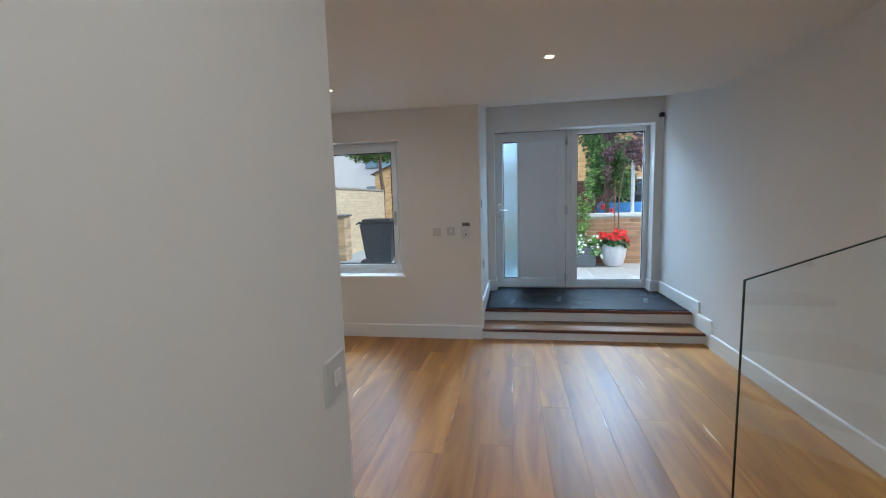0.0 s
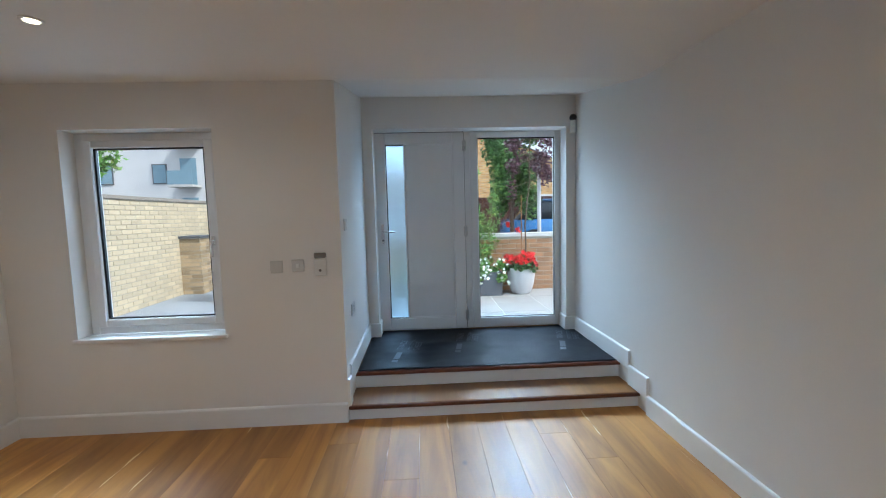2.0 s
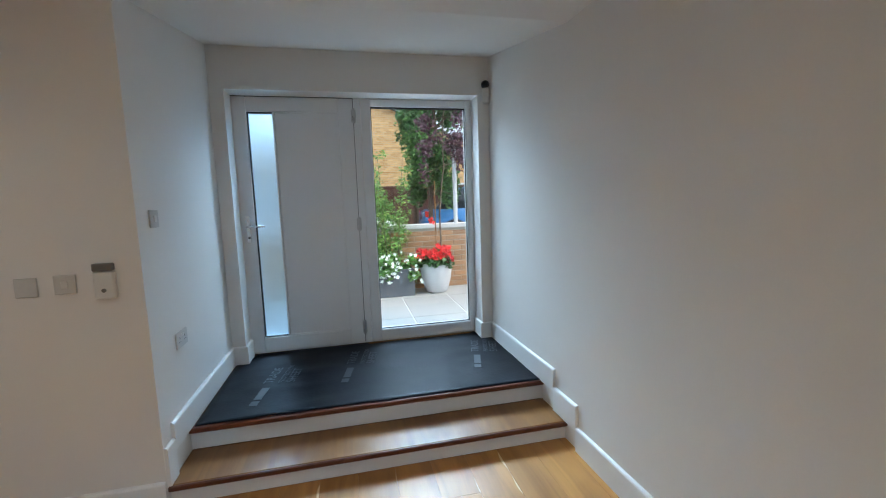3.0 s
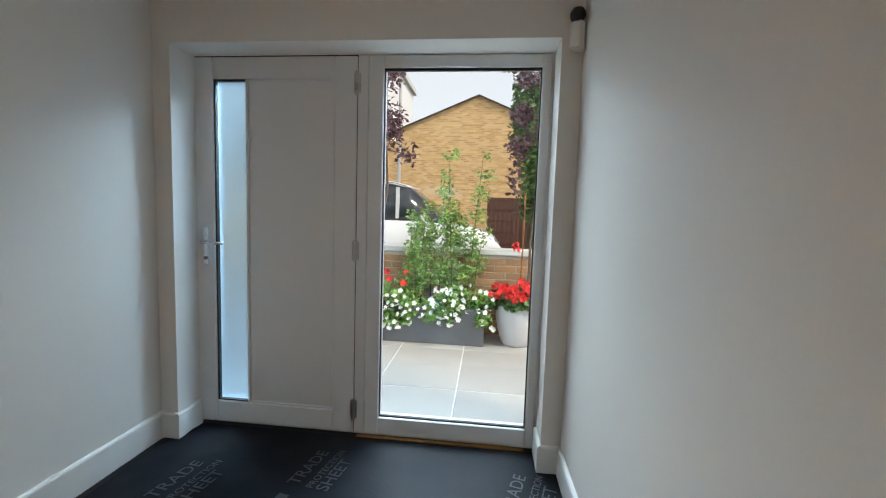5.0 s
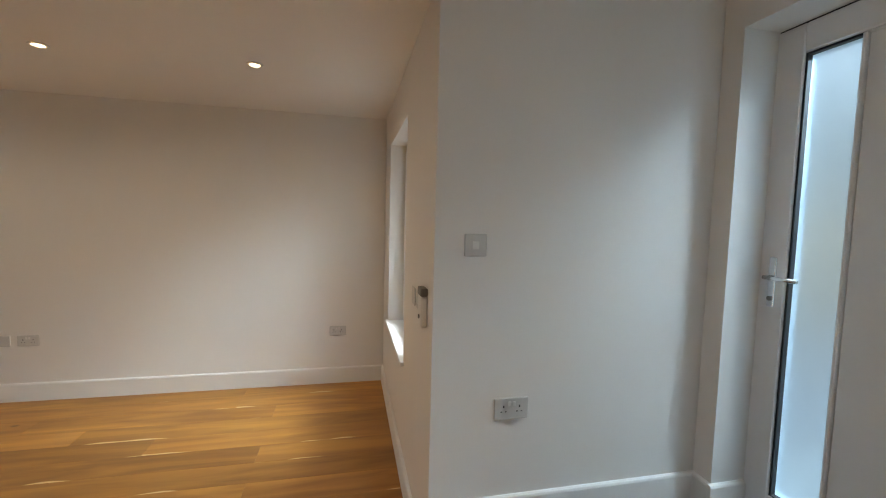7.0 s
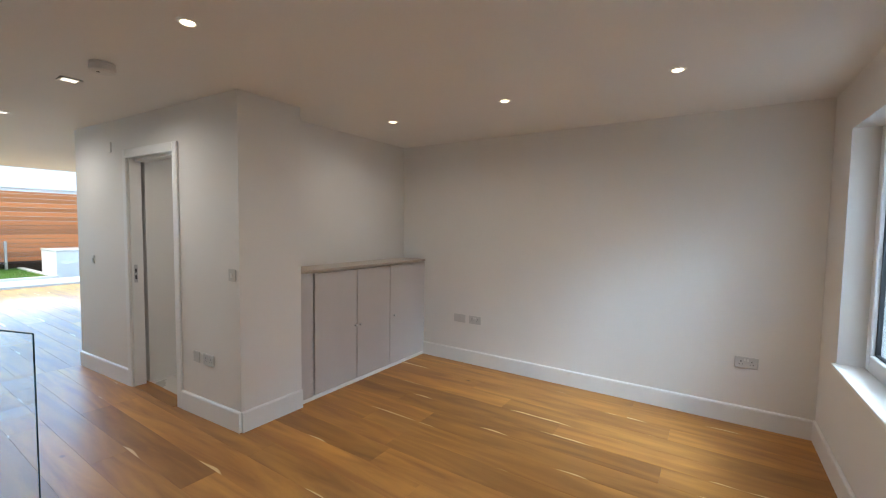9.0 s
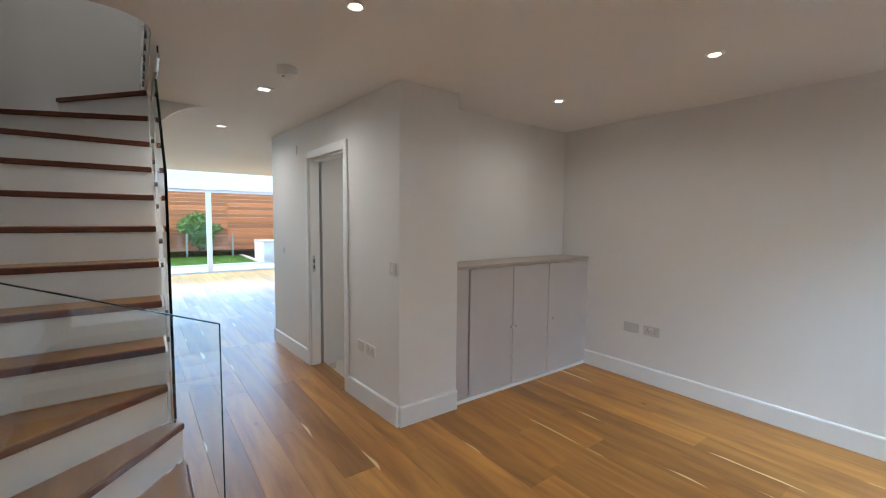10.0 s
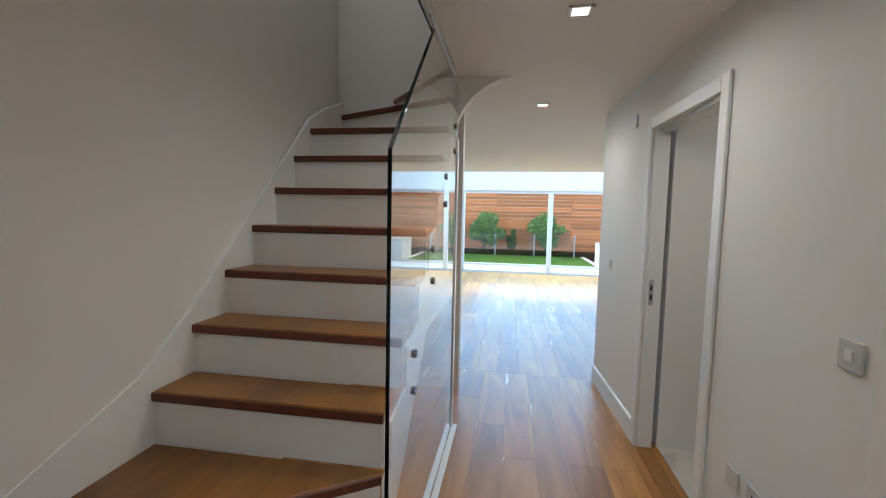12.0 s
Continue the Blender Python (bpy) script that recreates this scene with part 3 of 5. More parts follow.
# ---- bathroom doorway ----
def doorway():
    d = thing("door_2", (0.0, -4.67, 0), "open doorway with white painted casing and a lock keep", "door", kind="structure")

    def casing(y0, y1, z0, z1):
        bm = bmesh.new()
        a, b = hall_x(y0), hall_x(y1)
        add_prism(bm, [(a + 0.001, y0), (b + 0.001, y1), (b + 0.019, y1), (a + 0.019, y0)], z0, z1)
        bmesh.ops.bevel(bm, geom=bm.edges[:], offset=0.004, segments=1, affect="EDGES")
        return bm
    part("casing", casing(-5.06, D0, 0.0, 2.125), TRIM, d)
    part("casing", casing(D1, -4.17, 0.0, 2.125), TRIM, d)
    part("casing", casing(D0, D1, 2.05, 2.125), TRIM, d)
    a, b = hall_x(D0), hall_x(D1)
    part("jamb", boxes((a - 0.092, a - 0.002, D0, D0 + 0.02, 0.0, 2.05)), TRIM, d)
    part("jamb", boxes((b - 0.092, b - 0.002, D1 - 0.02, D1, 0.0, 2.05)), TRIM, d)
    part("head", boxes((b - 0.09, b - 0.002, D0 + 0.02, D1 - 0.02, 2.03, 2.05)), TRIM, d)
    k = part("lock_keep", boxes((a - 0.045, a - 0.018, D0 + 0.02, D0 + 0.023, 0.95, 1.11), bevel=0.001), STEEL, d, "steel lock keep")
    part("keep_hole", boxes((a - 0.037, a - 0.026, D0 + 0.0225, D0 + 0.0245, 1.04, 1.075)), DARK, k)
    part("keep_hole", boxes((a - 0.037, a - 0.026, D0 + 0.0225, D0 + 0.0245, 0.98, 1.015)), DARK, k)
    lf = part("leaf", boxes((-0.86, -0.16, D1 + 0.03, D1 + 0.07, 0.01, 2.02), bevel=0.003), TRIM, d, "white door leaf swung open")
    bm = bmesh.new()
    add_cyl(bm, (-0.80, D1 + 0.03, 1.03), (-0.80, D1 - 0.02, 1.03), 0.009)
    add_cyl(bm, (-0.80, D1 - 0.02, 1.03), (-0.68, D1 - 0.02, 1.03), 0.009)
    part("lever", bm, CHROME, lf, "satin chrome lever")
    part("threshold", boxes((a - 0.09, a - 0.0, D0 + 0.02, D1 - 0.02, -0.01, 0.006)), OAK_TREAD, d, "oak threshold strip")


doorway()


# ---- low cabinet in the alcove ----
def cabinet():
    c = thing("cabinet", (-1.435, -3.6, 0), "low built-in taupe painted cabinet with three doors, in the alcove", "cabinet")
    yf = -3.452
    part("body", boxes((XL + 0.004, -0.549, Y_ALC + 0.004, yf - 0.022, 0.0, 1.085)), CABINET, c)
    part("end_panel", boxes((-0.69, -0.549, yf - 0.021, yf - 0.001, 0.03, 1.085), bevel=0.002), CABINET, c)
    part("plinth", boxes((XL + 0.004, -0.549, yf - 0.0205, yf + 0.004, 0.0, 0.028), bevel=0.002), TRIM, c, "white plinth strip")
    part("top", boxes((XL + 0.003, -0.548, Y_ALC + 0.003, yf + 0.012, 1.087, 1.112), bevel=0.003), CAB_TOP, c, "smooth darker top board")
    for (a, b), k in zip(((-1.198, -0.708), (-1.672, -1.204), (-2.284, -1.678)), (-1.172, -1.232, -1.73)):
        dr = part("door", boxes((a, b, yf - 0.020, yf, 0.034, 1.080), bevel=0.003), CABINET, c)
        bm = bmesh.new()
        add_cyl(bm, (k, yf, 0.55), (k, yf + 0.014, 0.55), 0.005, seg=12)
        add_cyl(bm, (k, yf + 0.012, 0.55), (k, yf + 0.024, 0.55), 0.010, 0.012, seg=14)
        part("knob", bm, STEEL, dr, "small brushed steel knob", True)


cabinet()

# ---- stairs ----
RISE = 0.203
Y_T4 = -3.508


def staircase():
    s = thing("staircase", (1.75, -4.2, 0), "oak stairs with white risers, winding at foot and top", "staircase", kind="structure")
    xs, xw = X_ST + 0.018, XR + 0.012
    yl = -2.53
    # nosing lines: the open end and the wall end of every tread
    lines = [((1.255, -3.40), (1.255, yl)),
             ((1.26, -3.46), (2.02, yl - 0.02)),
             ((1.32, -3.50), (xw, -2.90)),
             ((xs, -3.520), (xw, -3.510))]
    for k in range(6):
        lines.append(((xs, Y_T4 - 0.0065 - 0.2055 * (k + 1)), (xw, Y_T4 - 0.2065 * (k + 1))))
    lines += [((xs, -4.83), (xw, -5.25)), ((xs, -4.88), (1.90, -5.60))]

    for k in range(len(lines)):
        a, b = Vector((*lines[k][0], 0)), Vector((*lines[k][1], 0))
        way = (b - a).normalized()
        n = Vector((way.y, -way.x, 0))       # up the stair
        if n.y > 0.2 or (k == 0 and n.x < 0):
            n = -n
        top = RISE * (k + 1)
        if k + 1 < len(lines):
            c, d = Vector((*lines[k + 1][0], 0)), Vector((*lines[k + 1][1], 0))
        else:
            c, d = Vector((xs, -5.635, 0)), Vector((xs + 0.01, -5.635, 0))
        outline = [a, b]
        if k == 0:
            outline += [Vector((2.02, yl, 0))]
        if k == 1:
            outline += [Vector((xw, yl - 0.02, 0))]
        if k == len(lines) - 2:
            outline += [Vector((xw, -5.635, 0))]
        outline += [d, c]
        # tread runs a little under the next riser
        bm = bmesh.new()
        add_prism(bm, [(p.x, p.y) for p in outline], top - 0.036, top)
        bmesh.ops.bevel(bm, geom=[ed for ed in bm.edges if abs(ed.verts[0].co.z - ed.verts[1].co.z) < 1e-5], offset=0.004, segments=1, affect="EDGES")
        tr = part("tread", bm, OAK_TREAD, s, "oak tread")
        bm = bmesh.new()
        q = [a - n * 0.012, b - n * 0.012, b - n * 0.0005, a - n * 0.0005]
        add_prism(bm, [(p.x, p.y) for p in q], top - 0.036, top - 0.001)
        bmesh.ops.bevel(bm, geom=bm.edges[:], offset=0.004, segments=1, affect="EDGES")
        part("nosing", bm, NOSING, tr, "darker oak nosing")
        bm = bmesh.new()
        q = [a + n * 0.006, b + n * 0.006, b + n * 0.022, a + n * 0.022]
        add_prism(bm, [(p.x, p.y) for p in q], top - RISE + 0.001, top - 0.037)
        part("riser", bm, TRIM, s, "white painted riser")
    # wall string along the party wall
    bm = bmesh.new()
    pts = [(-2.575, 0.0), (-2.575, 0.40), (-2.9, 0.66), (-3.46, 0.885)]
    pts += [(Y_T4 - 0.2065 * k, 0.88 + RISE * k) for k in range(1, 7)]
    pts += [(-4.98, 2.22), (-5.27, 2.33), (-5.27, 2.12), (-4.9, 1.95), (-3.6, 0.6), (-3.0, 0.0)]
    add_prism(bm, pts, XR + 0.006, XR + 0.028, "x")
    part("wall_string", bm, TRIM, s, "white painted wall string")
    # cut string along the open side, raked below and level further on
    bm = bmesh.new()
    pts = [(-3.50, 0.33), (-3.50, 0.58)]
    for k in range(0, 7):
        y = Y_T4 - 0.0065 - 0.2055 * k
        pts += [(y - 0.024, RISE * (3 + k) + 0.0), (y - 0.024, RISE * (4 + k) - 0.038)]
    pts += [(-5.02, RISE * 10 - 0.038), (-5.02, 0.94), (-4.13, 0.94)]
    add_prism(bm, pts, X_ST + 0.006, X_ST + 0.017, "x")
    part("side_string", bm, TRIM, s, "white painted cut string")
    # the inner strip is a solid copy of the outer one's reflection
    part("foot_trim_mirrored", boxes((X_ST - 0.055, X_ST - 0.018, -5.02, -3.52, 0.0, 0.012), (X_ST - 0.002, X_ST + 0.03, -5.02, -3.52, 0.0, 0.012), bevel=0.003), TRIM, s, "white foot strip at the glass, with its reflection built behind")
    part("end_post", boxes((X_ST - 0.02, X_ST + 0.03, -5.029, -5.002, 0.0, 2.0), (X_ST - 0.024, X_ST - 0.0175, -5.029, -4.965, 0.0, 2.0), bevel=0.002), TRIM, s, "white post closing the stair side")


staircase()


def glass_panel(name, outline, x0, x1, axis, label, category, at):
    t = thing(name, at, label, category)
    bm = bmesh.new()
    add_prism(bm, outline, x0, x1, axis)
    p = part("glass_sheet", bm, GLASS, t)
    p.visible_shadow = False
    return t


def edge_strip(outline, u, x0, x1, axis, t, name="polished_edge"):
    """The dark polished edge of a sheet, along the open run of its outline."""
    bm = bmesh.new()
    pts = [Vector(p) for p in outline[u[0]:u[1] + 1]]
    for a, b in zip(pts, pts[1:]):
        d = (b - a).normalized()
        n = Vector((-d.y, d.x)) * 0.0018
        add_prism(bm, [tuple(a - n), tuple(b - n), tuple(b + n), tuple(a + n)], x0 - 0.0006, x1 + 0.0006, axis)
    part(name, bm, EDGE, t, "dark green polished glass edge")


# raking glass beside the flight, on stand-off bolts
xa, xb = X_ST - 0.016, X_ST - 0.004
rake = [(-3.465, 0.43), (-3.465, 1.69), (-4.13, 2.33), (-5.0, 2.33), (-5.0, 0.012), (-3.52, 0.012), (-3.52, 0.43)]
g = glass_panel("glass_balustrade", rake, xa, xb, "x", "frameless raking clear glass balustrade bolted to the stair side", "balustrade", (X_ST, -3.9, 0.9))
edge_strip(rake, (0, 2), xa, xb, "x", g)
for y, z in ((-3.82, 0.845), (-4.19, 1.245), (-4.545, 1.63), (-4.88, 1.98)):
    for dz in (-0.078, 0.078):
        bm = bmesh.new()
        add_cyl(bm, (X_ST + 0.006, y, z + dz), (X_ST - 0.004, y, z + dz), 0.016)
        add_cyl(bm, (X_ST - 0.016, y, z + dz), (X_ST - 0.024, y, z + dz), 0.018)
        part("standoff_bolt", bm, GREYPL, g, "dark steel stand-off bolt")
# guard across the winders at the foot
guard = [(1.204, 0.0), (1.204, 1.126), (XR - 0.004, 1.485), (XR - 0.004, 0.0)]
g = glass_panel("glass_guard", guard, -2.5045, -2.4945, "y", "clear glass guard with a sloping top at the stair foot", "balustrade", (1.7, -2.5, 0))
edge_strip(guard, (0, 2), -2.5045, -2.4945, "y", g)


def opening_edge():
    """Steel channel with bolts along the stair opening, and the glass that it carries."""
    t = thing("landing_guard", (X_ST, -4.3, 2.5), "steel channel with bolts carrying the landing glass", "balustrade")
    part("channel", boxes((X_ST - 0.020, X_ST - 0.002, -4.80, -3.74, 2.340, 2.366), bevel=0.002), STEEL, t, "brushed steel rail over the glass")
    part("glass_strip", boxes((X_ST - 0.015, X_ST - 0.007, -4.80, -3.76, 2.367, 2.409)), GLASS, t).visible_shadow = False
    part("bolt_plate", boxes((X_ST + 0.0215, X_ST + 0.034, -5.02, -3.70, 2.43, 2.66), bevel=0.002), TRIM, t)
    for k in range(6):
        for z in (2.475, 2.60):
            y = -3.82 - 0.21 * k - (0.05 if z > 2.5 else 0)
            bm = bmesh.new()
            add_cyl(bm, (X_ST + 0.034, y, z), (X_ST + 0.046, y, z), 0.021)
            part("bolt", bm, GREYPL, t, "dark bolt")
    part("glass_sheet", boxes((X_ST + 0.047, X_ST + 0.058, -5.0, -3.6, 2.44, 3.6)), GLASS, t).visible_shadow = False


opening_edge()


# ---- small fittings ----
def plate(name, at, w, h, normal, label, category, rockers=0, sockets=0, group="", mat=PLATE):
    """A wall plate w by h; normal: the way that it faces."""
    t = thing(name, at, label, category, group)
    turn = {"+x": 90, "-x": -90, "-y": 0, "+y": 180}[normal]
    t.matrix_basis = pose(*at, 0, 0, turn)
    M = t.matrix_basis

    def put(nm, bm, m, lab=""):
        bmesh.ops.transform(bm, matrix=M, verts=bm.verts)
        part(nm, bm, m, t, lab)
    put("faceplate", boxes((-w / 2, w / 2, -0.009, -0.0005, -h / 2, h / 2), bevel=0.003), mat)
    for k in range(rockers):
        put("rocker", boxes((-0.013 + 0.034 * (k - (rockers - 1) / 2), 0.013 + 0.034 * (k - (rockers - 1) / 2), -0.014, -0.009, -0.016, 0.016), bevel=0.002), PLASTIC, "ivory rocker switch")
    for k in range(sockets):
        cx = (k - (sockets - 1) / 2) * w * 0.46
        bm = boxes((cx - 0.003, cx + 0.003, -0.0096, -0.009, 0.004, 0.014), (cx - 0.013, cx - 0.007, -0.0096, -0.009, -0.014, -0.009), (cx + 0.007, cx + 0.013, -0.0096, -0.009, -0.014, -0.009))
        put("pin_holes", bm, DARK)
        put("rocker", boxes((cx - 0.03 if k else cx + 0.018, cx - 0.018 if k else cx + 0.03, -0.0125, -0.009, 0.012, 0.03), bevel=0.001), PLASTIC, "small socket switch")
    return t


plate("light_switch", (-0.305, 0.0, 1.15), 0.086, 0.086, "-y", "square brushed grey light switch on the white wall", "switch", 1)
plate("blank_plate", (-0.452, 0.0, 1.145), 0.086, 0.086, "-y", "pale square blank plate on the white wall", "wall plate", mat=PLATE)
plate("double_socket", (XL, -0.415, 0.485), 0.146, 0.086, "+x", "brushed grey double socket above the baseboard", "socket", sockets=2, group="wall sockets")
plate("double_socket", (XL, -2.775, 0.485), 0.146, 0.086, "+x", "brushed grey double socket beside an aerial plate", "socket", sockets=2, group="wall sockets")
plate("aerial_plate", (XL, -2.965, 0.485), 0.146, 0.086, "+x", "brushed grey aerial plate beside a socket", "wall plate")
plate("double_socket", (0.0, 0.335, 0.760), 0.148, 0.090, "+x", "brushed grey double socket beside the front door", "socket", sockets=2, group="wall sockets")
plate("light_switch", (0.0, 0.161, 1.425), 0.090, 0.088, "+x", "square brushed grey light switch beside the front door", "switch", 1)
for y, w, nm, lab in ((-3.805, 0.146, "double_socket", "pale grey double socket on the hall wall"), (-3.965, 0.086, "aerial_plate", "pale square aerial plate on the hall wall")):
    plate(nm, (hall_x(y), y, 0.46), w, 0.086, "+x", lab, "socket" if w > 0.1 else "wall plate", sockets=2 if w > 0.1 else 0)
plate("light_switch", (hall_x(-3.495), -3.495, 1.125), 0.088, 0.088, "+x", "square brushed grey light switch near the column edge", "switch", 1)
plate("wall_sensor", (hall_x(-5.32), -5.32, 2.17), 0.05, 0.09, "+x", "small white sensor high on the hall wall", "sensor", mat=PLASTIC)
plate("light_switch", (hall_x(-5.75), -5.75, 1.12), 0.06, 0.08, "+x", "small ivory light switch in the hall", "switch", 1, mat=PLASTIC)


def thermostat():
    t = thing("thermostat", (-0.145, 0, 1.15), "white wall thermostat with a dark display on top", "thermostat")
    part("body", boxes((-0.188, -0.104, -0.028, -0.0005, 1.075, 1.20), bevel=0.006), PLASTIC, t)
    part("display", boxes((-0.186, -0.106, -0.031, -0.0005, 1.203, 1.237), bevel=0.004), GREYPL, t, "dark grey display strip")
    bm = bmesh.new()
    add_cyl(bm, (-0.146, -0.027, 1.115), (-0.146, -0.033, 1.115), 0.009)
    part("button", bm, GREYPL, t)


thermostat()


def sensor():
    t = thing("alarm_sensor", (2.10, 1.2, 2.35), "white motion sensor with a dark lens in the corner", "sensor")
    M = pose(2.105, Y_DOOR - 0.035, 2.345, 0, 0, -25)
    bm = boxes((-0.03, 0.03, -0.025, 0.035, -0.085, 0.045), bevel=0.012)
    bmesh.ops.transform(bm, matrix=M, verts=bm.verts)
    part("body", bm, PLASTIC, t)
    bm = bmesh.new()
    add_lathe(bm, [(0.026, -0.025), (0.034, -0.008), (0.034, 0.008), (0.024, 0.026), (0.01, 0.032)], (0, -0.012, 0.065), 16)
    bmesh.ops.transform(bm, matrix=M, verts=bm.verts)
    part("lens", bm, DARK, t, "black round lens", True)


sensor()


def downlight(x, y, power, square=False):
    t = thing("ceiling_downlight", (x, y, H), "small square recessed downlight, lit" if square else "small round recessed downlight with a white ring, lit", "downlight", "recessed ceiling lights")
    bm = bmesh.new()
    if square:
        for a in range(4):
            vs = add_box(bm, -0.055, 0.055, 0.038, 0.055, -0.006, 0.0)
            bmesh.ops.rotate(bm, cent=(0, 0, 0), matrix=Matrix.Rotation(a * math.pi / 2, 3, "Z"), verts=vs)
    else:
        add_lathe(bm, [(0.047, 0.0), (0.047, -0.003), (0.040, -0.006), (0.034, -0.006), (0.030, -0.001), (0.030, 0.0)], (0, 0, 0), 28)
    bmesh.ops.translate(bm, vec=(x, y, H - 0.0005), verts=bm.verts)
    part("trim_ring", bm, TRIM, t, "white metal trim", not square)
    bm = bmesh.new()
    if square:
        add_box(bm, x - 0.036, x + 0.036, y - 0.036, y + 0.036, H - 0.0045, H - 0.001)
    else:
        add_cyl(bm, (x, y, H - 0.008), (x, y, H - 0.0025), 0.028, seg=24)
    part("bulb", bm, BULB_DIM if square else BULB, t, "warm glowing lamp face")
    lamp("downlight_glow", "SPOT", power, look((x, y, H - 0.02), (x, y, 0)), (1.0, 0.94, 0.86), cone=radians(172))


for x, y in ((0.58, -1.25), (-1.17, -0.875), (-1.2, -1.97), (-1.262, -3.075), (0.61, -2.71)):
    downlight(x, y, 7.5)
for x, y in ((0.64, -4.20), (0.69, -5.75)):
    downlight(x, y, 16, True)
# unseen bathroom downlight, added to brighten what shows through the doorway
downlight(-0.75, -4.45, 8)


def smoke_alarm():
    t = thing("smoke_alarm", (0.63, -3.67, H), "round white smoke alarm on the ceiling", "smoke alarm")
    bm = bmesh.new()
    add_lathe(bm, [(0.062, 0), (0.062, -0.012), (0.058, -0.014), (0.058, -0.020), (0.064, -0.022), (0.062, -0.046), (0.05, -0.054), (0.02, -0.056)], (0.63, -3.67, H), 30)
    part("body", bm, PLASTIC, t, smooth=False)
    bm = bmesh.new()
    add_cyl(bm, (0.655, -3.66, H - 0.055), (0.655, -3.66, H - 0.0585), 0.008)
    part("button", bm, GREYPL, t)


smoke_alarm()


# ---- outdoors: materials ----
BUFF = material("buff_brick", (0.64, 0.54, 0.37), 0.85, vary=0.14, scale=9, fine=90, bump=0.5, depth=0.004, spread=0.11)
BUFF_J = material("buff_brick_joined", (0.64, 0.54, 0.37), 0.85, vary=0.14, scale=9, fine=90, bump=0.5, depth=0.004, spread=0.11, island=True)
WARM = material("brown_brick", (0.40, 0.22, 0.11), 0.85, vary=0.16, scale=9, fine=90, bump=0.5, depth=0.004, spread=0.2)
WARM_J = material("brown_brick_joined", (0.40, 0.22, 0.11), 0.85, vary=0.16, scale=9, fine=90, bump=0.5, depth=0.004, spread=0.2, island=True)
PIER = material("weathered_brick", (0.44, 0.33, 0.20), 0.85, vary=0.2, scale=9, fine=90, bump=0.5, depth=0.004, spread=0.3)
DARKCAP = material("weathered_stone_coping", (0.33, 0.30, 0.26), 0.85, vary=0.15, scale=6, fine=60, bump=0.3)
MORTAR = material("pale_mortar", (0.46, 0.41, 0.33), 0.9, vary=0.12, scale=8, fine=120, bump=0.5)
COPING = material("pale_stone_coping", (0.62, 0.61, 0.58), 0.8, vary=0.1, scale=6, fine=60, bump=0.3)
SLAB = material("pale_paving_slab", (0.40, 0.39, 0.37), 0.75, vary=0.10, scale=5, fine=80, bump=0.25, spread=0.07)
GROUT = material("white_grout", (0.66, 0.66, 0.64), 0.9, vary=0.06)
COURT = material("pale_blue_concrete", (0.36, 0.40, 0.44), 0.8, vary=0.10, scale=2, fine=60, bump=0.2)
TERRACE = material("white_terrace_slab", (0.68, 0.70, 0.71), 0.7, vary=0.06, scale=2, fine=60, bump=0.2)
ASPHALT = material("asphalt", (0.055, 0.055, 0.056), 0.9, vary=0.25, scale=0.6, fine=70, bump=0.5, depth=0.006)
LAWN = material("lawn_green", (0.10, 0.24, 0.035), 0.9, vary=0.3, scale=2.5, fine=160, bump=0.6, depth=0.01)
CEDAR = material("orange_cedar", (0.80, 0.29, 0.09), 0.6, vary=0.16, scale=2, fine=30, bump=0.2, spread=0.22, stretch=(0.25, 1, 4))
FENCE = material("brown_fence", (0.10, 0.04, 0.03), 0.8, vary=0.2, scale=3, stretch=(6, 1, 0.4), spread=0.15)
TROUGH = material("grey_zinc_planter", (0.12, 0.13, 0.145), 0.55, vary=0.12, scale=4, fine=60)
POT = material("pale_grey_pot", (0.56, 0.55, 0.55), 0.6, vary=0.08, scale=7, fine=50, bump=0.15)
SOIL = material("dark_soil", (0.03, 0.02, 0.013), 0.95, vary=0.4, scale=30, bump=0.8, depth=0.01)
BARK = material("grey_brown_bark", (0.13, 0.09, 0.06), 0.9, vary=0.3, scale=12, fine=80, bump=0.7, depth=0.006)
LEAF = material("fresh_green_leaf", (0.14, 0.30, 0.06), 0.5, vary=0.25, scale=4, spread=0.4, island=True, bump=0)
LEAF_Y = material("yellow_green_leaf", (0.32, 0.44, 0.09), 0.5, vary=0.25, scale=4, spread=0.35, island=True, bump=0)
LEAF_D = material("dark_green_leaf", (0.075, 0.18, 0.05), 0.5, vary=0.25, scale=4, spread=0.4, island=True, bump=0)
LEAF_P = material("purple_leaf", (0.13, 0.055, 0.075), 0.5, vary=0.25, scale=4, spread=0.5, island=True, bump=0)
PETAL_W = material("white_petal", (0.80, 0.82, 0.74), 0.6, vary=0.06, spread=0.1, island=True, bump=0)
PETAL_R = material("red_petal", (0.72, 0.02, 0.018), 0.5, vary=0.15, spread=0.25, island=True, bump=0)
CAR_B = material("blue_car_paint", (0.08, 0.26, 0.58), 0.15, 0.3, vary=0.03)
CAR_W = material("white_car_paint", (0.72, 0.73, 0.74), 0.16, vary=0.03)
CAR_GL = material("dark_car_glass", (0.03, 0.04, 0.05), 0.06, vary=0.1)
TYRE = material("black_rubber", (0.02, 0.02, 0.02), 0.8, vary=0.2)
BIN = material("dark_bin_plastic", (0.02, 0.024, 0.03), 0.5, vary=0.15, scale=4)
RENDER = material("white_render", (0.78, 0.78, 0.77), 0.85, vary=0.05, scale=0.6, fine=30)
FARGLASS = material("blue_facade_glass", (0.24, 0.38, 0.46), 0.08, vary=0.2)
ROOF = material("grey_roof_tile", (0.12, 0.10, 0.09), 0.85, vary=0.2, scale=2, fine=18, bump=0.5)


